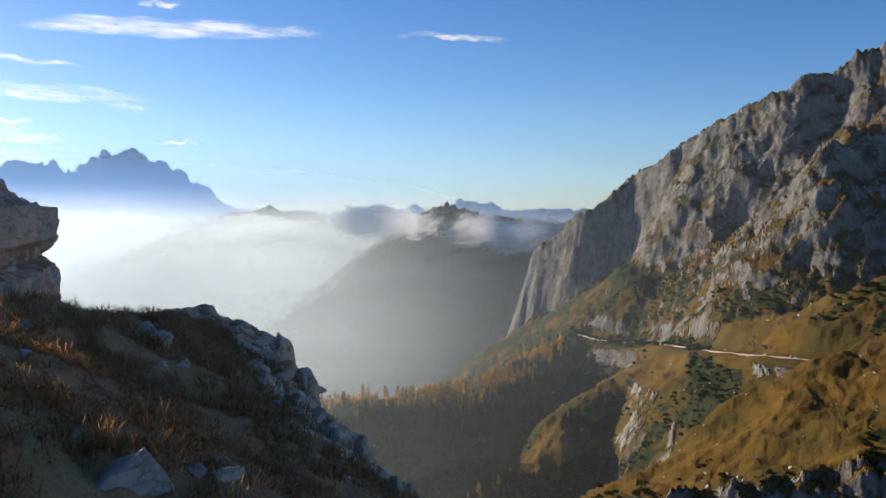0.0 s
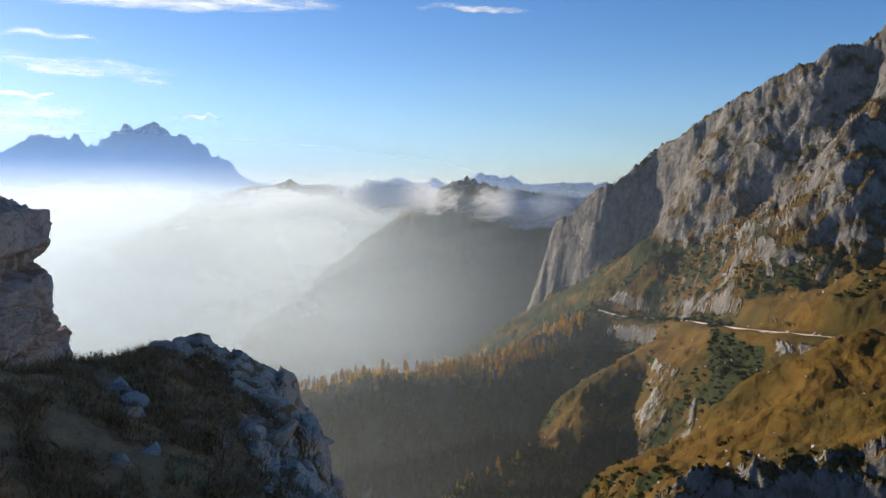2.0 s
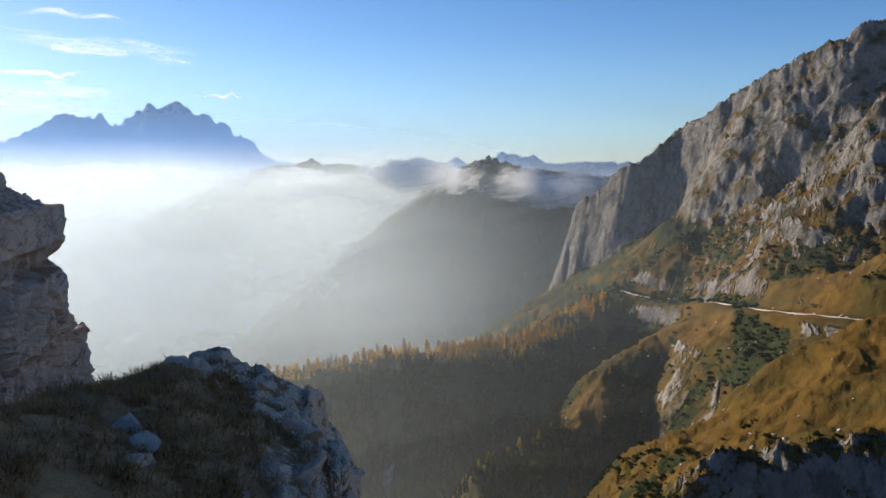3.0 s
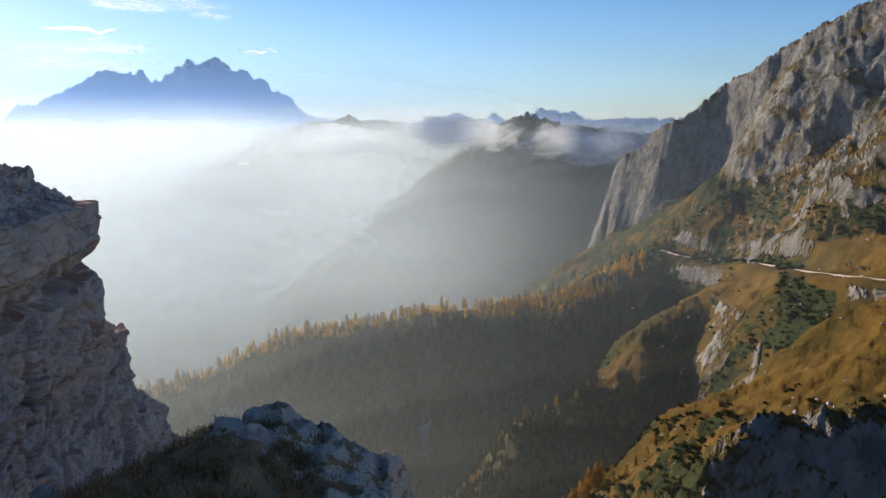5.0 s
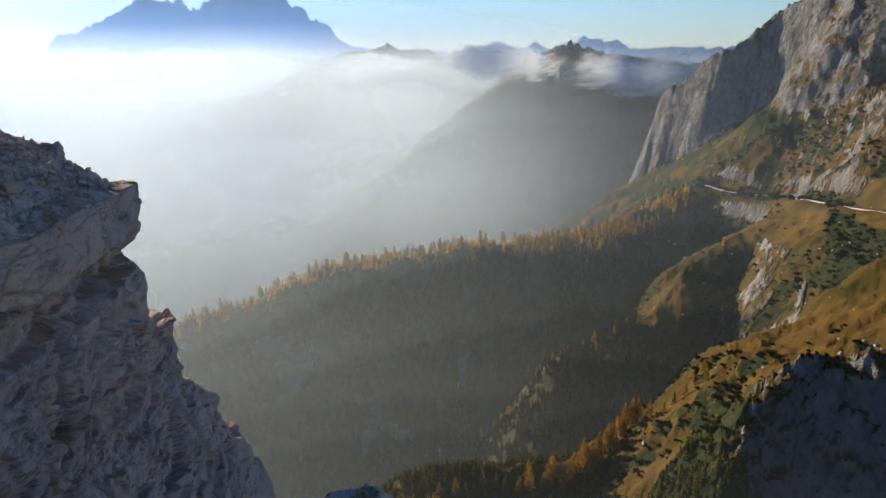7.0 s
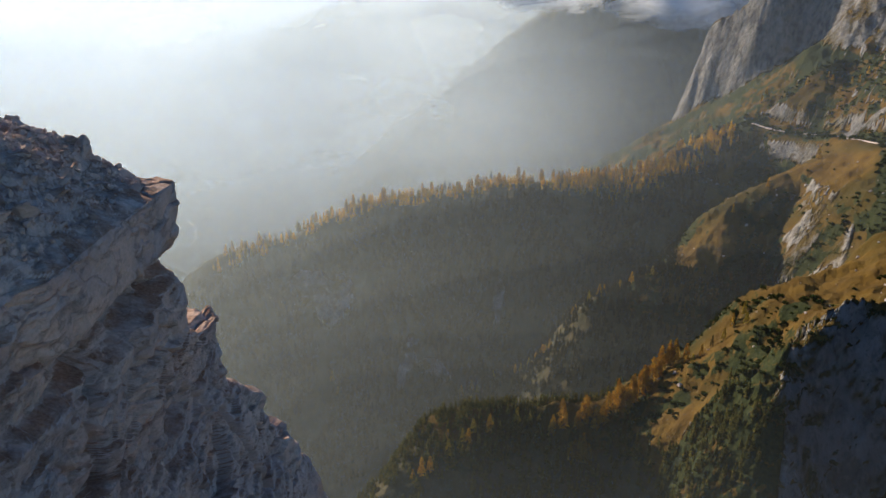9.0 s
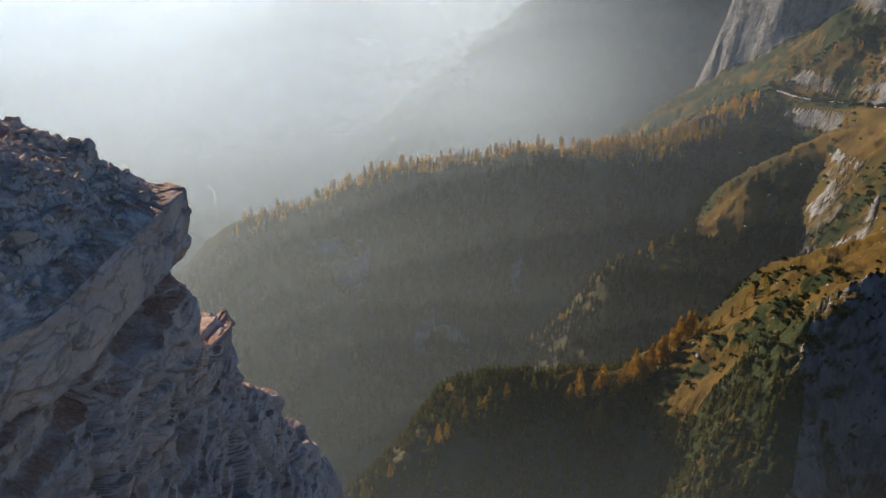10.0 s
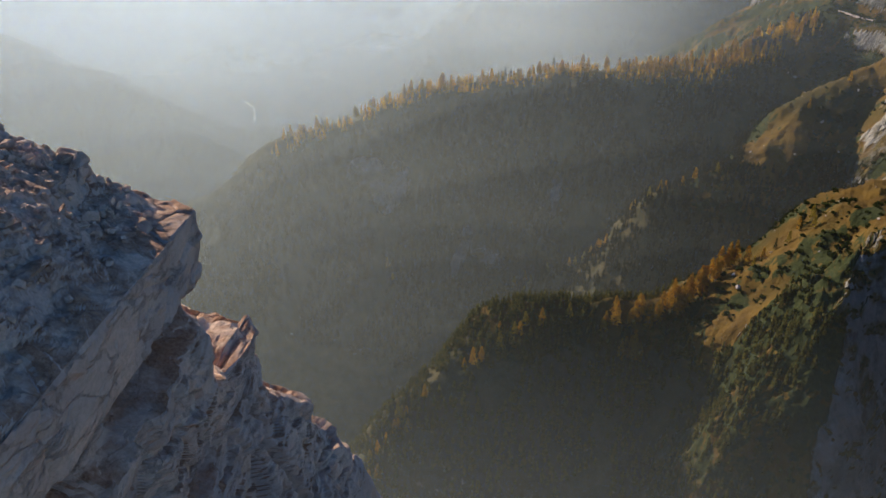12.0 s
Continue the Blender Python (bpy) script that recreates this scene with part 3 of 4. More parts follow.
def limestone(name, moss=0.0, tone=(0.76, 0.51, 0.37)):
    """Weathered limestone: buff and grey stains, lichen, fine fractures and, on flat tops, brown turf."""
    m = Mat(name)
    p = m.place()
    bed = m.place((1, 1, 2.4))
    big, mid, fine = m.noise(p, 0.55, 6, 0.6), m.noise(bed, 1.9, 8, 0.7, warp=0.08), m.noise(p, 14, 7, 0.7)
    col = m.mix(m.ramp(big, 0.35, 0.65), tone, tuple(0.72 * c + 0.03 * k for c, k in zip(tone, (0, 1, 2))))
    col = m.mix(m.ramp(mid, 0.53, 0.68, 0.0, 0.7), col, (0.62, 0.43, 0.30))
    col = m.mix(m.ramp(mid, 0.44, 0.30, 0.0, 0.3), col, (0.36, 0.27, 0.21))
    col = m.mix(m.ramp(fine, 0.42, 0.66, 0.0, 0.45), col, (0.52, 0.365, 0.265))
    split = m.noise(bed, 1.1, 9, 0.6, warp=0.4)
    line = m.math("ABSOLUTE", m.math("SUBTRACT", split, 0.5))
    col = m.mix(m.ramp(line, 0.0, 0.010, 0.22, 0.0), col, (0.13, 0.10, 0.085))
    pale = m.math("MULTIPLY", m.ramp(m.noise(p, 3.1, 6, 0.7), 0.55, 0.66), 0.5)
    col = m.mix(pale, col, (0.68, 0.48, 0.36))
    lichen = m.math("MULTIPLY", m.ramp(m.noise(p, 4.3, 6, 0.7), 0.5, 0.62), m.ramp(m.up(), 0.25, 0.7), clamp=True)
    col = m.mix(m.math("MULTIPLY", lichen, 0.3), col, (0.24, 0.215, 0.20))
    if moss:
        turf = m.math("MULTIPLY", m.ramp(m.noise(p, 1.1, 7, 0.68), 0.56 - moss, 0.6), m.ramp(m.up(), 0.6, 0.86), clamp=True)
        col = m.mix(turf, col, m.mix(m.ramp(fine, 0.35, 0.65), (0.34, 0.17, 0.10), (0.52, 0.29, 0.17)))
    h = m.math("ADD", m.math("MULTIPLY", mid, 0.34), m.math("MULTIPLY", fine, 0.2))
    h = m.math("ADD", h, m.math("MULTIPLY", m.ramp(line, 0.0, 0.03), 0.14))
    return m.finish(col, 0.92, m.bump(h, 0.9, 0.22), 0.15)


SPUR_ROCK, STONE = limestone("spur_limestone", 0.19, (0.82, 0.56, 0.40)), limestone("pale_limestone", 0.0, (0.58, 0.45, 0.36))


def edge_y(z):
    """How far north the spur's end reaches at each height."""
    return np.interp(z, (-40, -14, -9.8, -8.8, -7.4, -6.4, -5.2, -4.9, -4.5, -3.6, -3.1, -2.0, -0.6, 0.1, 0.8), (44, 38.9, 37.2, 36.4, 34.9, 34.6, 35.4, 35.1, 32.6, 31.0, 30.5, 30.9, 31.4, 31.6, 31.2))


def band(v, lo, hi, soft):
    return step(v, lo - soft, lo + soft) * step(v, hi + soft, hi - soft)


def spur():
    """The limestone spur: a leaning wall, its stepped end and the rubble slope on top, as one folded sheet."""
    n_face, n_end, n_wall, n_top = 400, 130, 330, 170
    u = np.concatenate([np.linspace(0, 1, n_face) ** 0.8, 1 + np.linspace(0, 1, n_end + 1)[1:] ** 1.6])
    z = np.concatenate([-38 + 25.5 * np.linspace(0, 1, 50)[:-1], np.linspace(-12.5, 0.15, n_wall)])
    U, Z = np.meshgrid(u, z)
    N = edge_y(Z)
    y = np.where(U <= 1, 15 + (N - 15) * U, N + 6.5 * (U - 1) ** 1.1)
    lean = -14.55 - 0.22 * (np.minimum(y, N) - 26) + 0.33 * np.maximum(-6.5 - Z, 0)
    # the smooth overhanging panel under the rim, the hollow beneath it, the block and the shelf lower down
    wave = 0.3 * fbm(y / 2.6, Z / 5, 2, 95)
    panel = band(Z + 0.3 * wave, -1.15, 1.0, 0.05) * band(y, 24.6, 40, 0.3)
    steps = 0.25 * panel - 0.5 * band(Z + wave, -2.1, -1.25, 0.16) * band(y, 22, 30.6, 0.5) + 0.34 * band(Z + wave, -4.3, -2.2, 0.14) * band(y + 0.5 * wave, 27.9, 31.2, 0.2)
    steps = steps - 0.5 * band(Z - wave, -6.2, -4.6, 0.16) * band(y, 29.2, 31.6, 0.2) + 0.28 * band(Z + wave, -9.6, -6.6, 0.2) * band(y - wave, 26.2, 30.2, 0.2)
    steps = steps - 0.6 * band(y + 0.12 * Z + 0.3 * wave, 32.6, 32.95, 0.14) * step(Z, -6.0, -6.6) - 0.5 * band(y - 0.1 * Z + wave, 27.3, 27.6, 0.14) * step(Z, -4.2, -4.8)
    x = np.where(U <= 1, lean - 0.5 * step(U, 0.975, 1.0), lean - 0.5 - 30 * (U - 1))
    # the top: inward and up from the rim
    k = np.linspace(0, 1, n_top + 1)[1:][:, None] ** 1.4
    rx, ry = x[-1][None], y[-1][None]
    cx, cy = -25.0, 24 + 12 * np.clip(u[None] / 2, 0, 1)
    tx, ty = rx + (cx - rx) * k, ry + (cy - ry) * k
    inward = np.hypot(tx - rx, ty - ry)
    # Past 6 m inward, an unseen steep rise is added to shade the knoll.
    north = np.interp(inward, (0, 0.6, 1.6, 1.8, 2.4, 3.9, 6, 12), (0, 0.14, 0.42, 0.8, 1.02, 1.5, 2.2, 8.5))
    south = 0.8 * np.minimum(inward, 1.5) + 0.3 * np.clip(inward - 1.5, 0, 4.5) + 1.1 * np.maximum(inward - 6, 0)
    far = step(ry, 27.5, 30.5)
    tz = 0.15 + north * far + south * (1 - far)
    tz = tz + 0.15 * fbm(tx / 1.2, ty / 1.2, 5, 91, 0.6) * step(inward, 0, 0.6)
    X, Y, Z = np.concatenate([x, tx]), np.concatenate([y, ty]), np.concatenate([Z, tz])
    shove = np.concatenate([steps * step(U, 1.03, 0.99), steps[-1] * step(U[-1], 1.03, 0.99) * np.exp(-inward / 0.5)])
    rows, cols = X.shape
    P = np.stack([X, Y, Z], -1)
    nrm = np.cross(np.gradient(P, axis=1).reshape(-1, 3), np.gradient(P, axis=0).reshape(-1, 3))
    nrm = nrm / np.maximum(np.linalg.norm(nrm, axis=1), 1e-9)[:, None]
    flat = P.reshape(-1, 3)
    amp = np.concatenate([0.85 - 0.55 * panel, np.broadcast_to(0.34 - 0.1 * step(inward, 0, 0.5), tx.shape)]).reshape(-1, 1)
    relief = rock_relief(flat, 3).reshape(rows, cols)
    relief[1:-1] = (relief[:-2] + 4 * relief[1:-1] + relief[2:]) / 6
    relief[:, 1:-1] = (relief[:, :-2] + 4 * relief[:, 1:-1] + relief[:, 2:]) / 6
    out = flat + nrm * relief.reshape(-1, 1) * amp + shove.reshape(-1, 1) * np.array([[0.97, 0.22, 0.0]])
    return sheet_mesh("limestone_spur", out, rows, cols, SPUR_ROCK, smooth=False)


SPUR = spur()
SPUR_TREE = BVHTree.FromPolygons([v.co for v in SPUR.vertices], [tuple(p.vertices) for p in SPUR.polygons])


def spur_top(x, y):
    """Height of the spur's top under a point."""
    hit = SPUR_TREE.ray_cast(Vector((x, y, 30)), Vector((0, 0, -1)))[0]
    return hit.z if hit else 0.0


tagged(new("limestone_spur", SPUR), "overhanging pale limestone spur with a stepped broken end and rubble on top", "rock spur", kind="structure")


# ---- the foreground knoll ----
def knoll(X, Y):
    Z = 0.4 - 0.155 * Y - 0.5 * np.maximum(X + 6.5, 0) - 0.5 * np.maximum(-7.5 - X, 0) + 0.18 * fbm(X / 2.5, Y / 2.5, 4, 71) + 0.05 * fbm(X / 0.4, Y / 0.4, 3, 75)
    rim = np.maximum(X - np.interp(Y, (0, 9, 11.8, 13.6, 20.9), (6, 1.3, -0.2, -1.3, -4.0)), (Y - 21.6) * 0.9) + 0.4 * fbm(X / 1.6, Y / 1.6, 3, 73)
    return Z - 2.6 * np.maximum(rim, 0) - 0.35 * step(rim, -1.0, 0.5), rim


def turf_material():
    m = Mat("autumn_turf")
    p = m.place()
    big, mid, fine = m.noise(p, 0.6, 5), m.noise(p, 2.6, 6, 0.6), m.noise(p, 26, 4, 0.6)
    col = m.mix(m.ramp(mid, 0.35, 0.65), (0.33, 0.135, 0.06), (0.50, 0.24, 0.105))
    col = m.mix(m.ramp(big, 0.5, 0.65), col, (0.34, 0.19, 0.08))
    col = m.mix(m.ramp(fine, 0.4, 0.7, 0, 0.6), col, (0.48, 0.33, 0.16))
    stone = m.mix(m.ramp(fine, 0.35, 0.65), (0.48, 0.32, 0.22), (0.78, 0.54, 0.38))
    col = m.mix(m.ramp(m.math("MULTIPLY_ADD", m.math("SUBTRACT", mid, 0.5), 2.2, m.attr("bare")), 0.45, 0.55), col, stone)
    return m.finish(col, 0.95, m.bump(m.math("ADD", m.math("MULTIPLY", mid, 0.4), m.math("MULTIPLY", fine, 0.2)), 0.9, 0.2), 0.1)


TURF = turf_material()
kx, ky = np.meshgrid(np.linspace(-15.5, 9, 400), np.concatenate([np.linspace(-14, 3, 60)[:-1], np.linspace(3, 27, 420)]))
kz, rim = knoll(kx, ky)
pts = np.stack([kx, ky, kz], -1).reshape(-1, 3)
lump = rock_relief(pts, 6).reshape(kx.shape)
kz = kz + 1.25 * lump * step(rim, -1.7, 0.0)
kz = np.maximum(kz, -48)
me = sheet_mesh("knoll", np.stack([kx, ky, kz], -1).reshape(-1, 3), *kx.shape, TURF)
give(me, "bare", np.clip(step(rim, -3.0, -0.3) * 0.72 * (0.45 + 0.55 * step(ky, 10, 13.5)), 0, 1))
tagged(new("knoll", me), "dark brown autumn turf knoll with a crumbling rocky rim", "hillside", kind="structure")
# ---- building blocks for things ----
def mesh_from(name, V, Fs, mats, which=None, smooth=False):
    me = bpy.data.meshes.new(name)
    me.from_pydata([tuple(v) for v in V], [], [tuple(f) for f in Fs])
    for m in mats:
        me.materials.append(m)
    if which is not None:
        me.polygons.foreach_set("material_index", np.asarray(which, dtype=np.int32))
    if smooth:
        me.polygons.foreach_set("use_smooth", np.full(len(Fs), True))
    me.update()
    return me


def tri_mesh(name, V, n, mat):
    """A mesh of loose pieces: V holds them one after another, each n points long and filled as a strip of triangles."""
    count = len(V) // n
    f = np.array([(k, k + 1, k + 2) for k in range(n - 2)])
    T = (np.arange(count)[:, None, None] * n + f[None]).reshape(-1, 3)
    me = bpy.data.meshes.new(name)
    me.vertices.add(len(V)), me.loops.add(T.size), me.polygons.add(len(T))
    me.vertices.foreach_set("co", np.ascontiguousarray(V, dtype=np.float32).ravel())
    me.loops.foreach_set("vertex_index", T.ravel().astype(np.int32))
    me.polygons.foreach_set("loop_start", np.arange(0, T.size, 3, dtype=np.int32))
    me.update(calc_edges=True)
    me.materials.append(mat)
    return me


def leaf_material(name, a, b, through_light=0.35):
    m = Mat(name)
    g = m.node("ShaderNodeNewGeometry").outputs["Random Per Island"]
    col = m.mix(g, a, b)
    col = m.mix(m.math("MULTIPLY", m.node("ShaderNodeObjectInfo").outputs["Random"], 0.55), col, tuple(0.55 * c for c in a))
    d, t, mix = m.node("ShaderNodeBsdfDiffuse"), m.node("ShaderNodeBsdfTranslucent"), m.node("ShaderNodeMixShader")
    m.put(d.inputs["Color"], col), m.put(t.inputs["Color"], col)
    mix.inputs[0].default_value = through_light
    m.t.links.new(d.outputs[0], mix.inputs[1]), m.t.links.new(t.outputs[0], mix.inputs[2])
    m.t.links.new(mix.outputs[0], m.out.inputs[0])
    return m.m


def bark_material():
    m = Mat("bark")
    n = m.noise(m.place((3, 3, 0.6)), 2.0, 5)
    return m.finish(m.mix(n, (0.07, 0.05, 0.035), (0.16, 0.12, 0.09)), 0.9, m.bump(n, 0.6, 0.1), 0.1)


GOLD = leaf_material("larch_needles", (0.58, 0.32, 0.032), (0.80, 0.53, 0.07), 0.68)
OLIVE = leaf_material("turning_needles", (0.36, 0.27, 0.035), (0.56, 0.42, 0.06), 0.62)
DARK = leaf_material("dark_needles", (0.022, 0.030, 0.013), (0.05, 0.055, 0.02), 0.2)
WOOD_MIX = leaf_material("mixed_wood_leaves", (0.028, 0.030, 0.014), (0.10, 0.07, 0.025), 0.25)
SPUR_WOOD = leaf_material("spur_wood_leaves", (0.075, 0.085, 0.022), (0.24, 0.18, 0.04), 0.45)
PINE = leaf_material("dwarf_pine_needles", (0.02, 0.029, 0.007), (0.058, 0.062, 0.012), 0.35)
STRAW = leaf_material("dry_grass_blades", (0.44, 0.21, 0.085), (0.68, 0.39, 0.17), 0.45)
BARK = bark_material()


def trunk_mesh(height, radius, rng):
    """A tapered, slightly bent trunk with stubs of limbs."""
    V, Fs, rings, n = [], [], 6, 7
    for k in range(rings):
        z, r = height * 0.96 * k / (rings - 1), radius * (1 - k / (rings - 1)) ** 0.8 + 0.02
        ox, oy = 0.12 * math.sin(k * 1.3), 0.1 * math.cos(k * 1.7)
        V += [(ox + r * math.cos(2 * math.pi * j / n), oy + r * math.sin(2 * math.pi * j / n), z - (0.8 if k == 0 else 0)) for j in range(n)]
    Fs += [(k * n + j, k * n + (j + 1) % n, (k + 1) * n + (j + 1) % n, (k + 1) * n + j) for k in range(rings - 1) for j in range(n)]
    for k in range(14):
        z, a = height * rng.uniform(0.18, 0.85), rng.uniform(0, 2 * math.pi)
        L = (1 - z / height) * height * 0.16 + 0.3
        tip = (L * math.cos(a), L * math.sin(a), z + 0.1 * L)
        b = len(V)
        V += [(0, 0, z - 0.08), (0.06 * math.sin(a), -0.06 * math.cos(a), z + 0.06), (-0.06 * math.sin(a), 0.06 * math.cos(a), z + 0.06), tip]
        Fs += [(b, b + 1, b + 3), (b + 1, b + 2, b + 3), (b + 2, b, b + 3)]
    return mesh_from("trunk", V, Fs, [BARK], smooth=True)


def crown_mesh(height, width, clumps, mat, seed, low=0.12, droop=0.35):
    """A conical crown of many small drooping sprays with gaps between them."""
    rng = np.random.default_rng(seed)
    h = low + (1 - low) * rng.random(clumps) ** 0.85
    a = rng.random(clumps) * 2 * np.pi
    reach = width * ((1 - h) ** 0.75 * 0.95 + 0.05) * (0.55 + 0.45 * rng.random(clumps)) * (1 + 0.22 * np.sin(3 * a + 9 * h + seed))
    size = width * (0.12 + 0.16 * rng.random(clumps)) * (0.55 + 0.6 * (1 - h))
    out = np.stack([np.cos(a), np.sin(a), -droop + 0 * a], -1)
    side = np.stack([-np.sin(a), np.cos(a), 0.25 * (rng.random(clumps) - 0.5)], -1)
    c = np.stack([reach * 0.72 * np.cos(a), reach * 0.72 * np.sin(a), height * h], -1)
    s = size[:, None]
    wob = lambda k: k * s * (rng.random((clumps, 3)) - 0.5)
    up = np.array((0, 0, 1.0))
    pts = [c - 0.9 * s * out, c - 0.6 * s * side + wob(0.5), c + 0.62 * s * side + wob(0.5), c + 1.15 * s * out + wob(0.4),
           c + 0.1 * s * out + 0.55 * s * up + wob(0.5), c - 0.5 * s * side - 0.15 * s * up + wob(0.4)]
    return tri_mesh("crown", np.stack(pts, 1).reshape(-1, 3), 6, mat)


def tree(name, height, width, clumps, mat, seed, label, group):
    rng = random.Random(seed)
    t = tagged(new(name), label, "tree", group)
    for part_name, data in (("trunk", trunk_mesh(height, 0.016 * height, rng)), ("crown", crown_mesh(height, width, clumps, mat, seed))):
        o = new(part_name, data)
        o.parent = t
    return t


LARCHES = [tree("larch_tree", 14, 3.9, 230, GOLD, 1, "golden autumn larch with an open conical crown", "larches"),
           tree("larch_tree", 11.5, 3.5, 200, GOLD, 2, "golden autumn larch with an open conical crown", "larches"),
           tree("larch_tree", 16, 4.3, 250, GOLD, 3, "tall golden autumn larch with an open conical crown", "larches"),
           tree("larch_tree", 12.5, 3.7, 210, OLIVE, 4, "yellow-green larch just turning colour", "larches"),
           tree("spruce_tree", 15, 3.2, 230, DARK, 5, "dark green spruce among the larches", "spruces")]
SPARE = set(LARCHES)


def plant(kind, x, y, size, turn):
    z = float(on_land(x, y)[0][0])
    m = pose(x, y, z - 0.2, 0, 0, turn) @ Matrix.Diagonal((size, size, size * random.uniform(0.9, 1.1), 1))
    src = LARCHES[kind]
    if src in SPARE:
        SPARE.discard(src)
        src.matrix_basis = m
        return
    t = copy_thing(src, pose(0, 0, 0))
    t.matrix_basis = m


def along(nodes, count, seed, spread):
    """Points strewn along a line of plan points."""
    rng = random.Random(seed)
    P = [Vector(p[:2]) for p in nodes]
    lens = [(b - a).length for a, b in zip(P, P[1:])]
    for _ in range(count):
        d = rng.random() * sum(lens)
        for a, b, L in zip(P, P[1:], lens):
            if d <= L:
                p = a.lerp(b, d / L)
                break
            d -= L
        yield p.x + rng.gauss(0, spread * 0.6), p.y + rng.uniform(-spread * 0.55, spread * 0.6), rng


crest = RIDGES["larch_ridge"][0]
for x, y, rng in along([(150, 955), *crest[2:7]], 148, 5, 26):
    plant(rng.choice((0, 1, 2, 2, 0, 0, 1, 3, 4) if x > -150 else (3, 3, 0, 1, 2, 4)), x, y, rng.uniform(0.75, 1.15), rng.uniform(0, 360))
for x, y, rng in along([(95, 915), (20, 868)], 40, 6, 34):
    plant(rng.choice((0, 1, 2)), x, y - 8, rng.uniform(0.8, 1.15), rng.uniform(0, 360))
for x, y, rng in along([(52, 462), (33, 450), (12, 432), (-25, 420)], 34, 7, 7):
    plant(rng.choice((0, 1, 2, 0)), x, y - 4, rng.uniform(0.9, 1.25), rng.uniform(0, 360))
for x, y, rng in along([(5, 418), (-12, 412)], 9, 17, 9):
    plant(rng.choice((0, 2)), x, y - 3, rng.uniform(0.9, 1.15), rng.uniform(0, 360))
for x, y, rng in along([(-45, 416), (-77, 391), (-118, 353), (-134, 320)], 22, 27, 5):
    plant(rng.choice((0, 3, 3, 1)), x, y - 2, rng.uniform(0.55, 1.0), rng.uniform(0, 360))
for x, y, rng in along([(90, 470), (60, 440)], 9, 37, 12):
    plant(rng.choice((3, 4, 0)), x, y - 3, rng.uniform(0.4, 0.7), rng.uniform(0, 360))
for x, y, rng in along([(45, 650), (5, 645), (-60, 640), (-130, 668)], 20, 8, 13):
    plant(rng.choice((0, 1, 3)), x, y, rng.uniform(0.7, 1.0), rng.uniform(0, 360))
for x, y, rng in along([(175, 1010), (260, 960), (330, 905)], 16, 9, 22):
    plant(rng.choice((0, 1)), x, y, rng.uniform(0.5, 0.8), rng.uniform(0, 360))
for x, y, size in ((199, 790, 1.0), (150, 752, 0.7), (118, 726, 0.6), (-248, 668, 0.8), (-240, 660, 0.7)):
    plant(0, x, y, size, 40)


# ---- the dark woods on the shaded flanks ----
def forest(name, count, seed, box, test, mat, tall, label):
    rng = np.random.default_rng(seed)
    x, y = rng.uniform(box[0], box[1], count), rng.uniform(box[2], box[3], count)
    z, sl, rule = on_land(x, y)
    ok = test(x, y, z, sl, rule)
    x, y, z = x[ok], y[ok], z[ok]
    n = len(x)
    h = tall * (0.55 + 0.6 * rng.random(n))
    pieces = []
    for tier in range(13):
        f = tier / 13
        a = rng.random(n) * 6.28
        r = h * 0.21 * (1 - f) ** 0.8 * (0.7 + 0.6 * rng.random(n)) + 0.15
        c = np.stack([x, y, z + h * (0.08 + 0.9 * f)], -1)
        o = np.stack([np.cos(a), np.sin(a), 0 * a], -1) * r[:, None]
        s = np.stack([-np.sin(a), np.cos(a), 0 * a], -1) * r[:, None] * 0.8
        up = np.array((0, 0, 1.0)) * (h * 0.16)[:, None]
        pieces.append(np.stack([c - 0.8 * o + 0.2 * up, c - s - 0.35 * up, c + s - 0.35 * up, c + 1.1 * o - 0.5 * up, c + 0.2 * o + up], 1).reshape(-1, 3))
    return tagged(new(name, tri_mesh(name, np.concatenate(pieces), 5, mat)), label, "woodland", kind="stuff")


CREST = np.array(sorted(p[:2] for p in crest))
forest("mixed_forest", 16000, 21, (-480, 170, 600, 960), lambda x, y, z, sl, r: ruled(r, "larch_ridge", "wooded_hill") & (sl < 1.9) & (y < np.interp(x, CREST[:, 0], CREST[:, 1]) - 32) & (fbm(x / 40, y / 40, 3, 77) > -0.35) & (cover(x, y, z, sl, r)[0] < 0.5), WOOD_MIX, 11, "dark mixed forest on the shaded valley side")
forest("larch_wood", 3600, 24, (-400, 165, 720, 1000), lambda x, y, z, sl, r: (np.abs(y - np.interp(x, CREST[:, 0], CREST[:, 1]) + 6) < 17 + 12 * step(x, -60, 40)) & (x < 150), GOLD, 11, "golden larch wood along the sunlit crest")
forest("spur_forest", 11000, 22, (-260, 130, 300, 520), lambda x, y, z, sl, r: (ruled(r, "near_spur", "near_bench") & (z < -236) & (x < 85) | ruled(r, "near_crag") & (z < -185) & (np.degrees(np.arctan2(x, y)) < 12.8)) & (fbm(x / 30, y / 30, 3, 78) > -0.4), SPUR_WOOD, 7, "dark conifer wood under the rocky spur")
forest("slope_forest", 12000, 23, (-120, 330, 560, 1010), lambda x, y, z, sl, r: ~ruled(r, "larch_ridge", "wooded_hill") & (z < -225) & (sl < 2.8), WOOD_MIX, 9, "sparse dark conifers low on the slope")


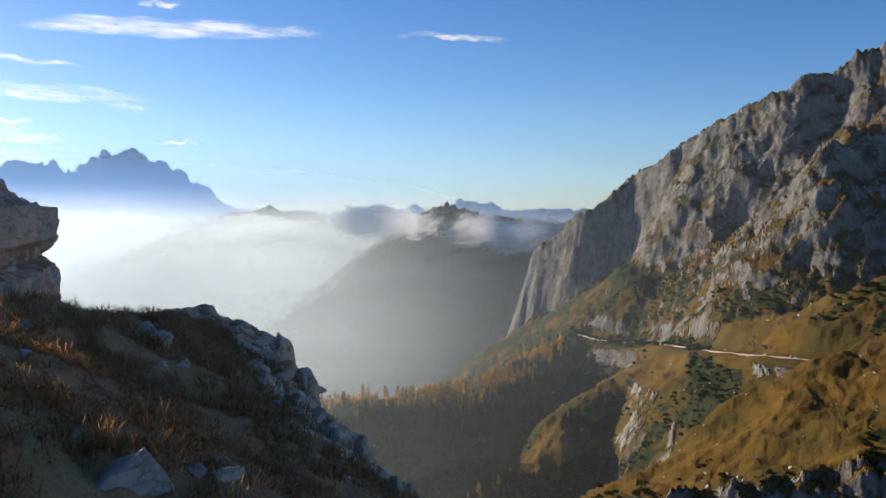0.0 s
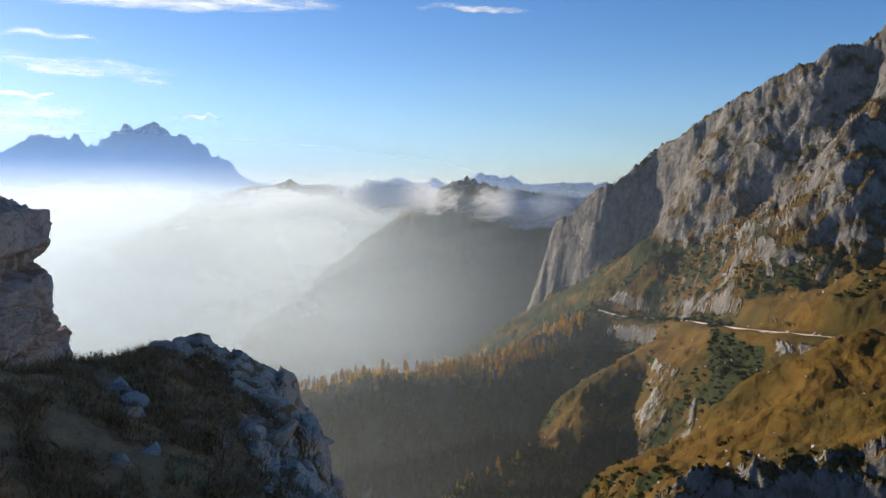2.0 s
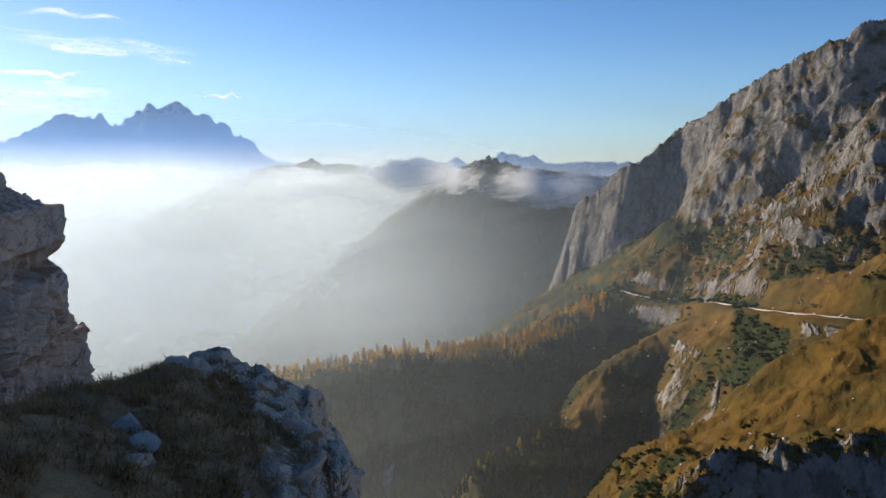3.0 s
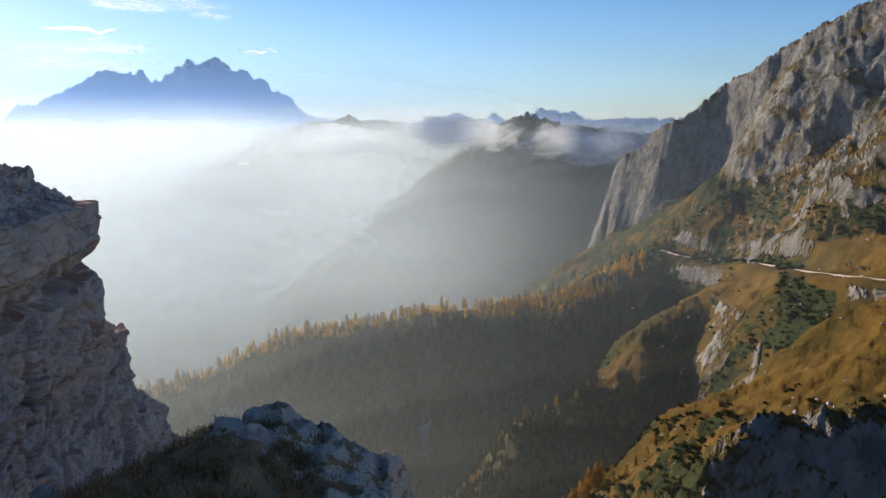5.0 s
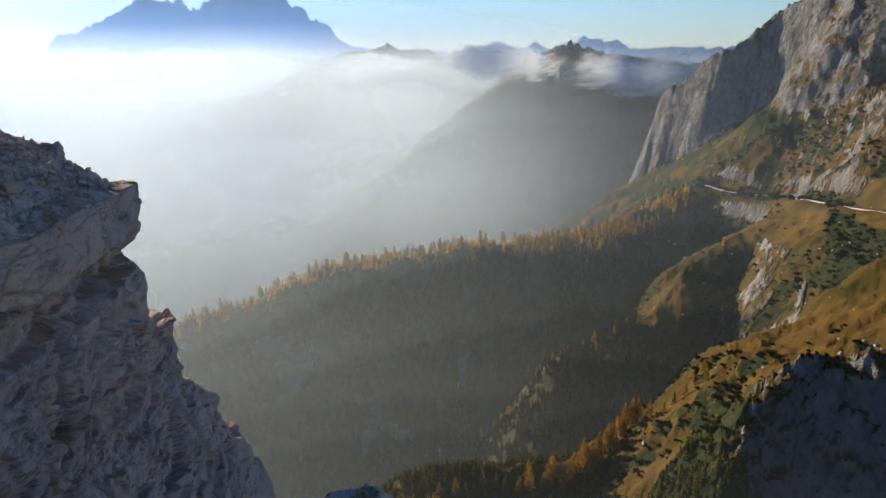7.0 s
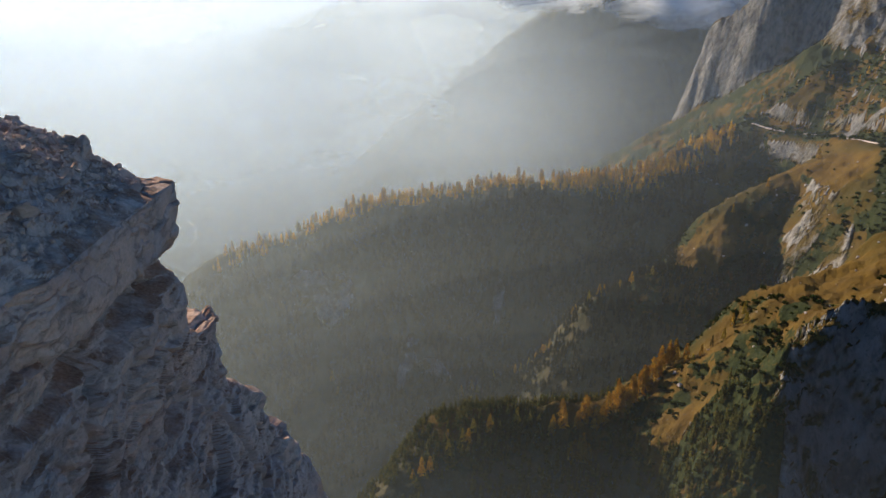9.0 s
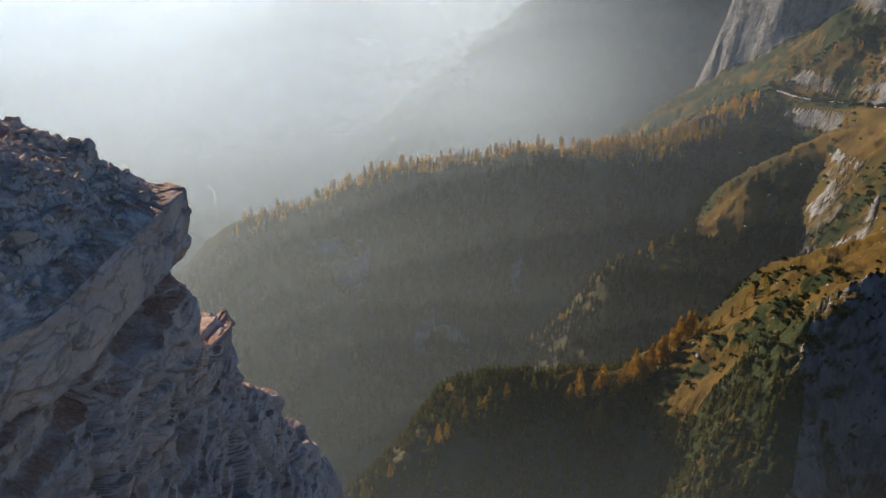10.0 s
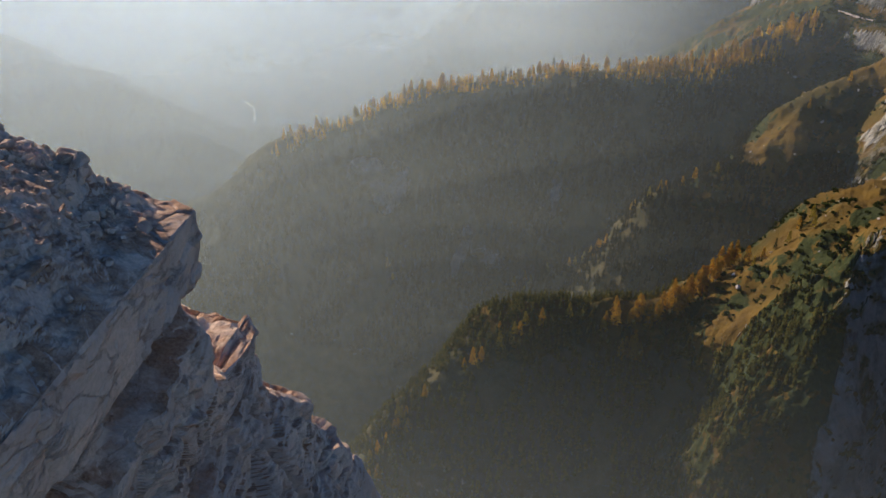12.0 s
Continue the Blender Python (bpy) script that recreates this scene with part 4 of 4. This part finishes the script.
def thicket(name, count, seed, box, test, label):
    """Dwarf pine: low mats of needle sprays."""
    rng = np.random.default_rng(seed)
    x, y = rng.uniform(box[0], box[1], count), rng.uniform(box[2], box[3], count)
    z, sl, rule = on_land(x, y)
    ok = test(x, y, z, sl, rule)
    x, y, z = x[ok], y[ok], z[ok]
    n = len(x)
    R = 1.0 + 2.6 * rng.random(n) ** 2
    pieces = []
    for k in range(16):
        a, e = rng.random(n) * 6.28, rng.random(n) * 1.4
        d = np.stack([np.cos(a) * np.cos(e), np.sin(a) * np.cos(e), 0.6 * np.sin(e)], -1) * R[:, None]
        s = np.stack([-np.sin(a), np.cos(a), 0.3 * (rng.random(n) - 0.5)], -1) * (R * 0.45)[:, None]
        c = np.stack([x, y, z + 0.1], -1) + d * 0.6
        up = np.array((0, 0, 1.0)) * (R * 0.5)[:, None]
        pieces.append(np.stack([c - 0.3 * d, c - s, c + s + 0.3 * up, c + 0.45 * d + 0.5 * up], 1).reshape(-1, 3))
    return tagged(new(name, tri_mesh(name, np.concatenate(pieces), 4, PINE)), label, "shrubs", kind="stuff")


def shrubby(x, y, z, sl, r):
    rock, shrub, wood = cover(x, y, z, sl, r)
    return (shrub > 0.42 + 0.15 * np.sin(x * 12.9 + y * 78.2)) & (rock < 0.75) & (wood < 0.6)


thicket("dwarf_pine", 15000, 31, (20, 420, 350, 1000), shrubby, "dark green dwarf pine mats on golden slopes")


# ---- loose stones ----
def stone_mesh(name, seed, mat, cuts=11, flat=0.75):
    """A broken block: a ball cut by random planes."""
    rng = random.Random(seed)
    bm = bmesh.new()
    bmesh.ops.create_icosphere(bm, subdivisions=3, radius=1.0)
    planes = []
    for _ in range(cuts):
        v = Vector((rng.gauss(0, 1), rng.gauss(0, 1), rng.gauss(0, 1))).normalized()
        planes.append((v, rng.uniform(0.36, 0.72)))
    for v in bm.verts:
        for n, d in planes:
            k = v.co.dot(n) - d
            if k > 0:
                v.co -= n * k
        v.co *= 1 + 0.06 * noise.fractal(v.co * 2.2 + Vector((seed, 0, 0)), 0.8, 2.2, 5)
        v.co.z *= flat
    me = bpy.data.meshes.new(name)
    bm.to_mesh(me)
    bm.free()
    me.materials.append(mat)
    return me


BLOCKS = [stone_mesh("stone", k, STONE, 13 + k % 5, 0.7 + 0.06 * (k % 5)) for k in range(10)]
SPUR_BLOCKS = [stone_mesh("stone", 30 + k, SPUR_ROCK, 13 + k % 5, 0.7 + 0.06 * (k % 5)) for k in range(6)]


def stone(name, k, x, y, z, r, label, group, turn=0.0, tip=0.0, meshes=None):
    o = tagged(new(name, (meshes or BLOCKS)[k % len(meshes or BLOCKS)]), label, "rock", group)
    o.matrix_world = pose(x, y, z, tip, tip * 0.6, turn) @ Matrix.Diagonal((r, r * 0.85, r * 0.8, 1))
    return o


rng = random.Random(77)
for k in range(110):
    for _ in range(40):
        a, d = radians(rng.uniform(4, 31)), rng.uniform(360, 780)
        x, y = d * math.sin(a), d * math.cos(a)
        z, sl, rule = on_land(x, y)
        if ruled(rule, "road_slope", "road_spur", "near_bench", "near_spur", "shoulder")[0] and sl[0] < 1.25 and z[0] > -225:
            break
    stone("boulder", k, x, y, float(z[0]) + 0.2, rng.choice((0.7, 0.9, 1.1, 1.4, 2.0, 2.6)), "pale limestone boulder on the golden slope", "boulders on the slope", rng.uniform(0, 360), rng.uniform(-25, 25))
stone("boulder", 3, 306, 574, float(on_land(306, 574)[0][0]) + 1.2, 3.4, "big white limestone block beside the mountain road", "boulders on the slope", 30, 10)


# ---- the mountain road ----
def road_strip(name, plan, wide, label, wall_high):
    """A levelled gravel road on a stone bank, with a low parapet on the valley side."""
    P = [Vector(p) for p in plan]
    pts = []
    for a, b in zip(P, P[1:]):
        n = max(2, int((b - a).length / 4))
        pts += [a.lerp(b, k / n) for k in range(n)]
    pts.append(P[-1])
    for _ in range(6):
        pts = [pts[0]] + [(a + 2 * b + c) / 4 for a, b, c in zip(pts, pts[1:], pts[2:])] + [pts[-1]]
    road, bank, wall = ([], []), ([], []), ([], [])
    for k, p in enumerate(pts):
        t = (pts[min(k + 1, len(pts) - 1)] - pts[max(k - 1, 0)]).normalized()
        s = Vector((t.y, -t.x, 0)).normalized()
        if s.x > 0:
            s = -s
        zz = p.z + 0.15
        o, i = p + s * wide / 2, p - s * wide / 2
        jag = 0.12 * math.sin(k * 2.3) + 0.1 * math.sin(k * 5.1)
        road[0].extend([(o.x, o.y, zz), (p.x, p.y, zz + 0.08), (i.x, i.y, zz)])
        b = p + s * (wide / 2 + 0.6)
        bank[0].extend([(o.x, o.y, zz - 0.01), (b.x, b.y, zz - 1.6)])
        w = p + s * (wide / 2 - 0.35)
        wall[0].extend([(o.x, o.y, zz - 0.05), (o.x, o.y, zz + wall_high + jag), (w.x, w.y, zz + wall_high + jag), (w.x, w.y, zz - 0.05)])
        if k:
            a = 3 * (k - 1)
            road[1].extend([(a, a + 1, a + 4, a + 3), (a + 1, a + 2, a + 5, a + 4)])
            a = 2 * (k - 1)
            bank[1].append((a, a + 1, a + 3, a + 2))
            a = 4 * (k - 1)
            wall[1].extend([(a + j, a + j + 1, a + j + 5, a + j + 4) for j in range(3)])
    r = tagged(new(name), label, "road", kind="structure")
    for n, (V, Fs), m in (("roadway", road, GRAVEL), ("bank", bank, STONE), ("parapet", wall, STONE)):
        o = new(n, mesh_from(n, V, Fs, [m]))
        o.parent = r


gm = Mat("pale_gravel")
gp = gm.place()
GRAVEL = gm.finish(gm.mix(gm.noise(gp, 0.8, 6, 0.65), (0.33, 0.29, 0.23), (0.52, 0.47, 0.39)), 0.95, gm.bump(gm.noise(gp, 6, 4), 0.5, 0.1), 0.1)
road_strip("road", ROAD, 4.6, "pale gravel mountain road with a low stone parapet", 0.7)
road_strip("forest_track", TRACK, 3.0, "narrow pale track through the larches", 0.1)
valley = [(-735, 1290), (-752, 1322), (-764, 1345), (-790, 1362)]
road_strip("valley_road", [(x, y, float(on_land(x, y)[0][0]) + 1.5) for x, y in valley], 4.0, "pale road far down on the valley floor", 0.1)

# ---- stones and grass in the foreground ----
for k, (x, y, r, up, turn) in enumerate(((-2.95, 7.3, 0.55, 0.02, 20), (-2.3, 8.3, 0.3, 0.0, 70), (-2.57, 8.1, 0.16, 0.02, 10), (-4.54, 12.46, 0.22, 0.0, 0), (-4.42, 13.1, 0.22, 0.0, 30), (-5.07, 9.44, 0.13, 0.02, 50),
                                         (-6.0, 11.1, 0.27, 0.0, 80), (-3.64, 7.64, 0.08, 0.02, 0), (-2.99, 13.8, 0.17, 0.03, 40), (-3.96, 14.9, 0.15, 0.02, 0), (-6.0, 15.6, 0.42, 0.0, 15), (-5.25, 14.4, 0.32, 0.0, 60), (-5.5, 15.2, 0.35, 0.0, 35))):
    z = float(knoll(np.array([x]), np.array([y]))[0][0])
    stone("stone", k, x, y, z + up, r, "weathered pale limestone block half sunk in brown turf", "stones in the turf", turn, 12 if k == 0 else 5)
count = 0
while count < 150:
    x, y = rng.uniform(-7.5, 0.8), rng.uniform(9, 21.9)
    z, edge = knoll(np.array([x]), np.array([y]))
    if -1.5 < edge[0] < 1.6 and (y > 15 or rng.random() < 0.3):
        r = rng.choice((0.12, 0.16, 0.2, 0.28, 0.38, 0.5, 0.66, 0.8)) * (0.55 if y > 20.3 else 1.0)
        stone("stone", rng.randrange(6), x, y, float(z[0]) - 0.3 * r, r, "broken limestone block on the knoll's crumbling rim", "stones on the rim", rng.uniform(0, 360), rng.uniform(-40, 40), SPUR_BLOCKS)
        count += 1


# rubble on the spur's top slope
rubble = bmesh.new()
for k in range(620):
    inward = 3.6 * rng.random() ** 0.8
    y = rng.uniform(23.5, 31.2)
    x = -14.75 - 0.22 * (y - 26) - inward
    z = spur_top(x, y)
    if k < 110:
        stone("stone", k, x, y, z + 0.02, rng.choice((0.11, 0.14, 0.17, 0.22, 0.32)), "angular grey limestone rubble on the spur's top slope", "rubble on the spur", rng.uniform(0, 360), rng.uniform(-35, 35), SPUR_BLOCKS)
        continue
    r = rng.choice((0.04, 0.05, 0.06, 0.075, 0.09, 0.11))
    bmesh.ops.create_icosphere(rubble, subdivisions=1, radius=r, matrix=pose(x, y, z + 0.3 * r, rng.uniform(0, 90), rng.uniform(0, 90), rng.uniform(0, 360)) @ Matrix.Diagonal((1.2, 0.8, rng.uniform(0.5, 0.9), 1)))
for v in rubble.verts:
    v.co += 0.022 * Vector((rng.uniform(-1, 1), rng.uniform(-1, 1), rng.uniform(-1, 1)))
me = bpy.data.meshes.new("rubble")
rubble.to_mesh(me)
rubble.free()
me.materials.append(SPUR_ROCK)
tagged(new("rubble", me), "small sharp limestone rubble strewn over the spur's top slope", "rubble", kind="stuff")


def blades(name, count, seed, box, height, pick, label):
    """Tufts of dry grass: thin bent blades."""
    g = np.random.default_rng(seed)
    x, y = g.uniform(box[0], box[1], count), g.uniform(box[2], box[3], count)
    z, edge = knoll(x, y)
    ok = pick(x, y, edge)
    x, y, z = x[ok], y[ok], z[ok]
    n = len(x)
    size = height * (0.45 + 0.9 * g.random(n)) * (0.7 + 0.6 * (fbm(x / 0.9, y / 0.9, 3, 83) + 0.4))
    pieces = []
    for _ in range(7):
        a, lean = g.random(n) * 6.28, 0.25 + 0.75 * g.random(n)
        base = np.stack([x + 0.07 * g.normal(size=n), y + 0.07 * g.normal(size=n), z - 0.03], -1)
        d = np.stack([np.cos(a) * lean, np.sin(a) * lean, 1.15 - 0.5 * lean], -1) * size[:, None]
        s = np.stack([-np.sin(a), np.cos(a), 0 * a], -1) * 0.011
        bend = np.stack([np.cos(a), np.sin(a), -0.6 + 0 * a], -1) * (0.3 * size * lean)[:, None]
        pieces.append(np.stack([base - s, base + s, base + 0.55 * d - 0.7 * s, base + 0.55 * d + 0.7 * s, base + d + bend], 1).reshape(-1, 3))
    return tagged(new(name, tri_mesh(name, np.concatenate(pieces), 5, STRAW)), label, "grass", kind="stuff")


blades("dry_grass", 14000, 41, (-12, 1.5, 3.0, 22.0), 0.24, lambda x, y, e: (e < -0.2) & (fbm(x / 1.2, y / 1.2, 3, 85) > -0.3), "dry brown and straw-coloured mountain grass")
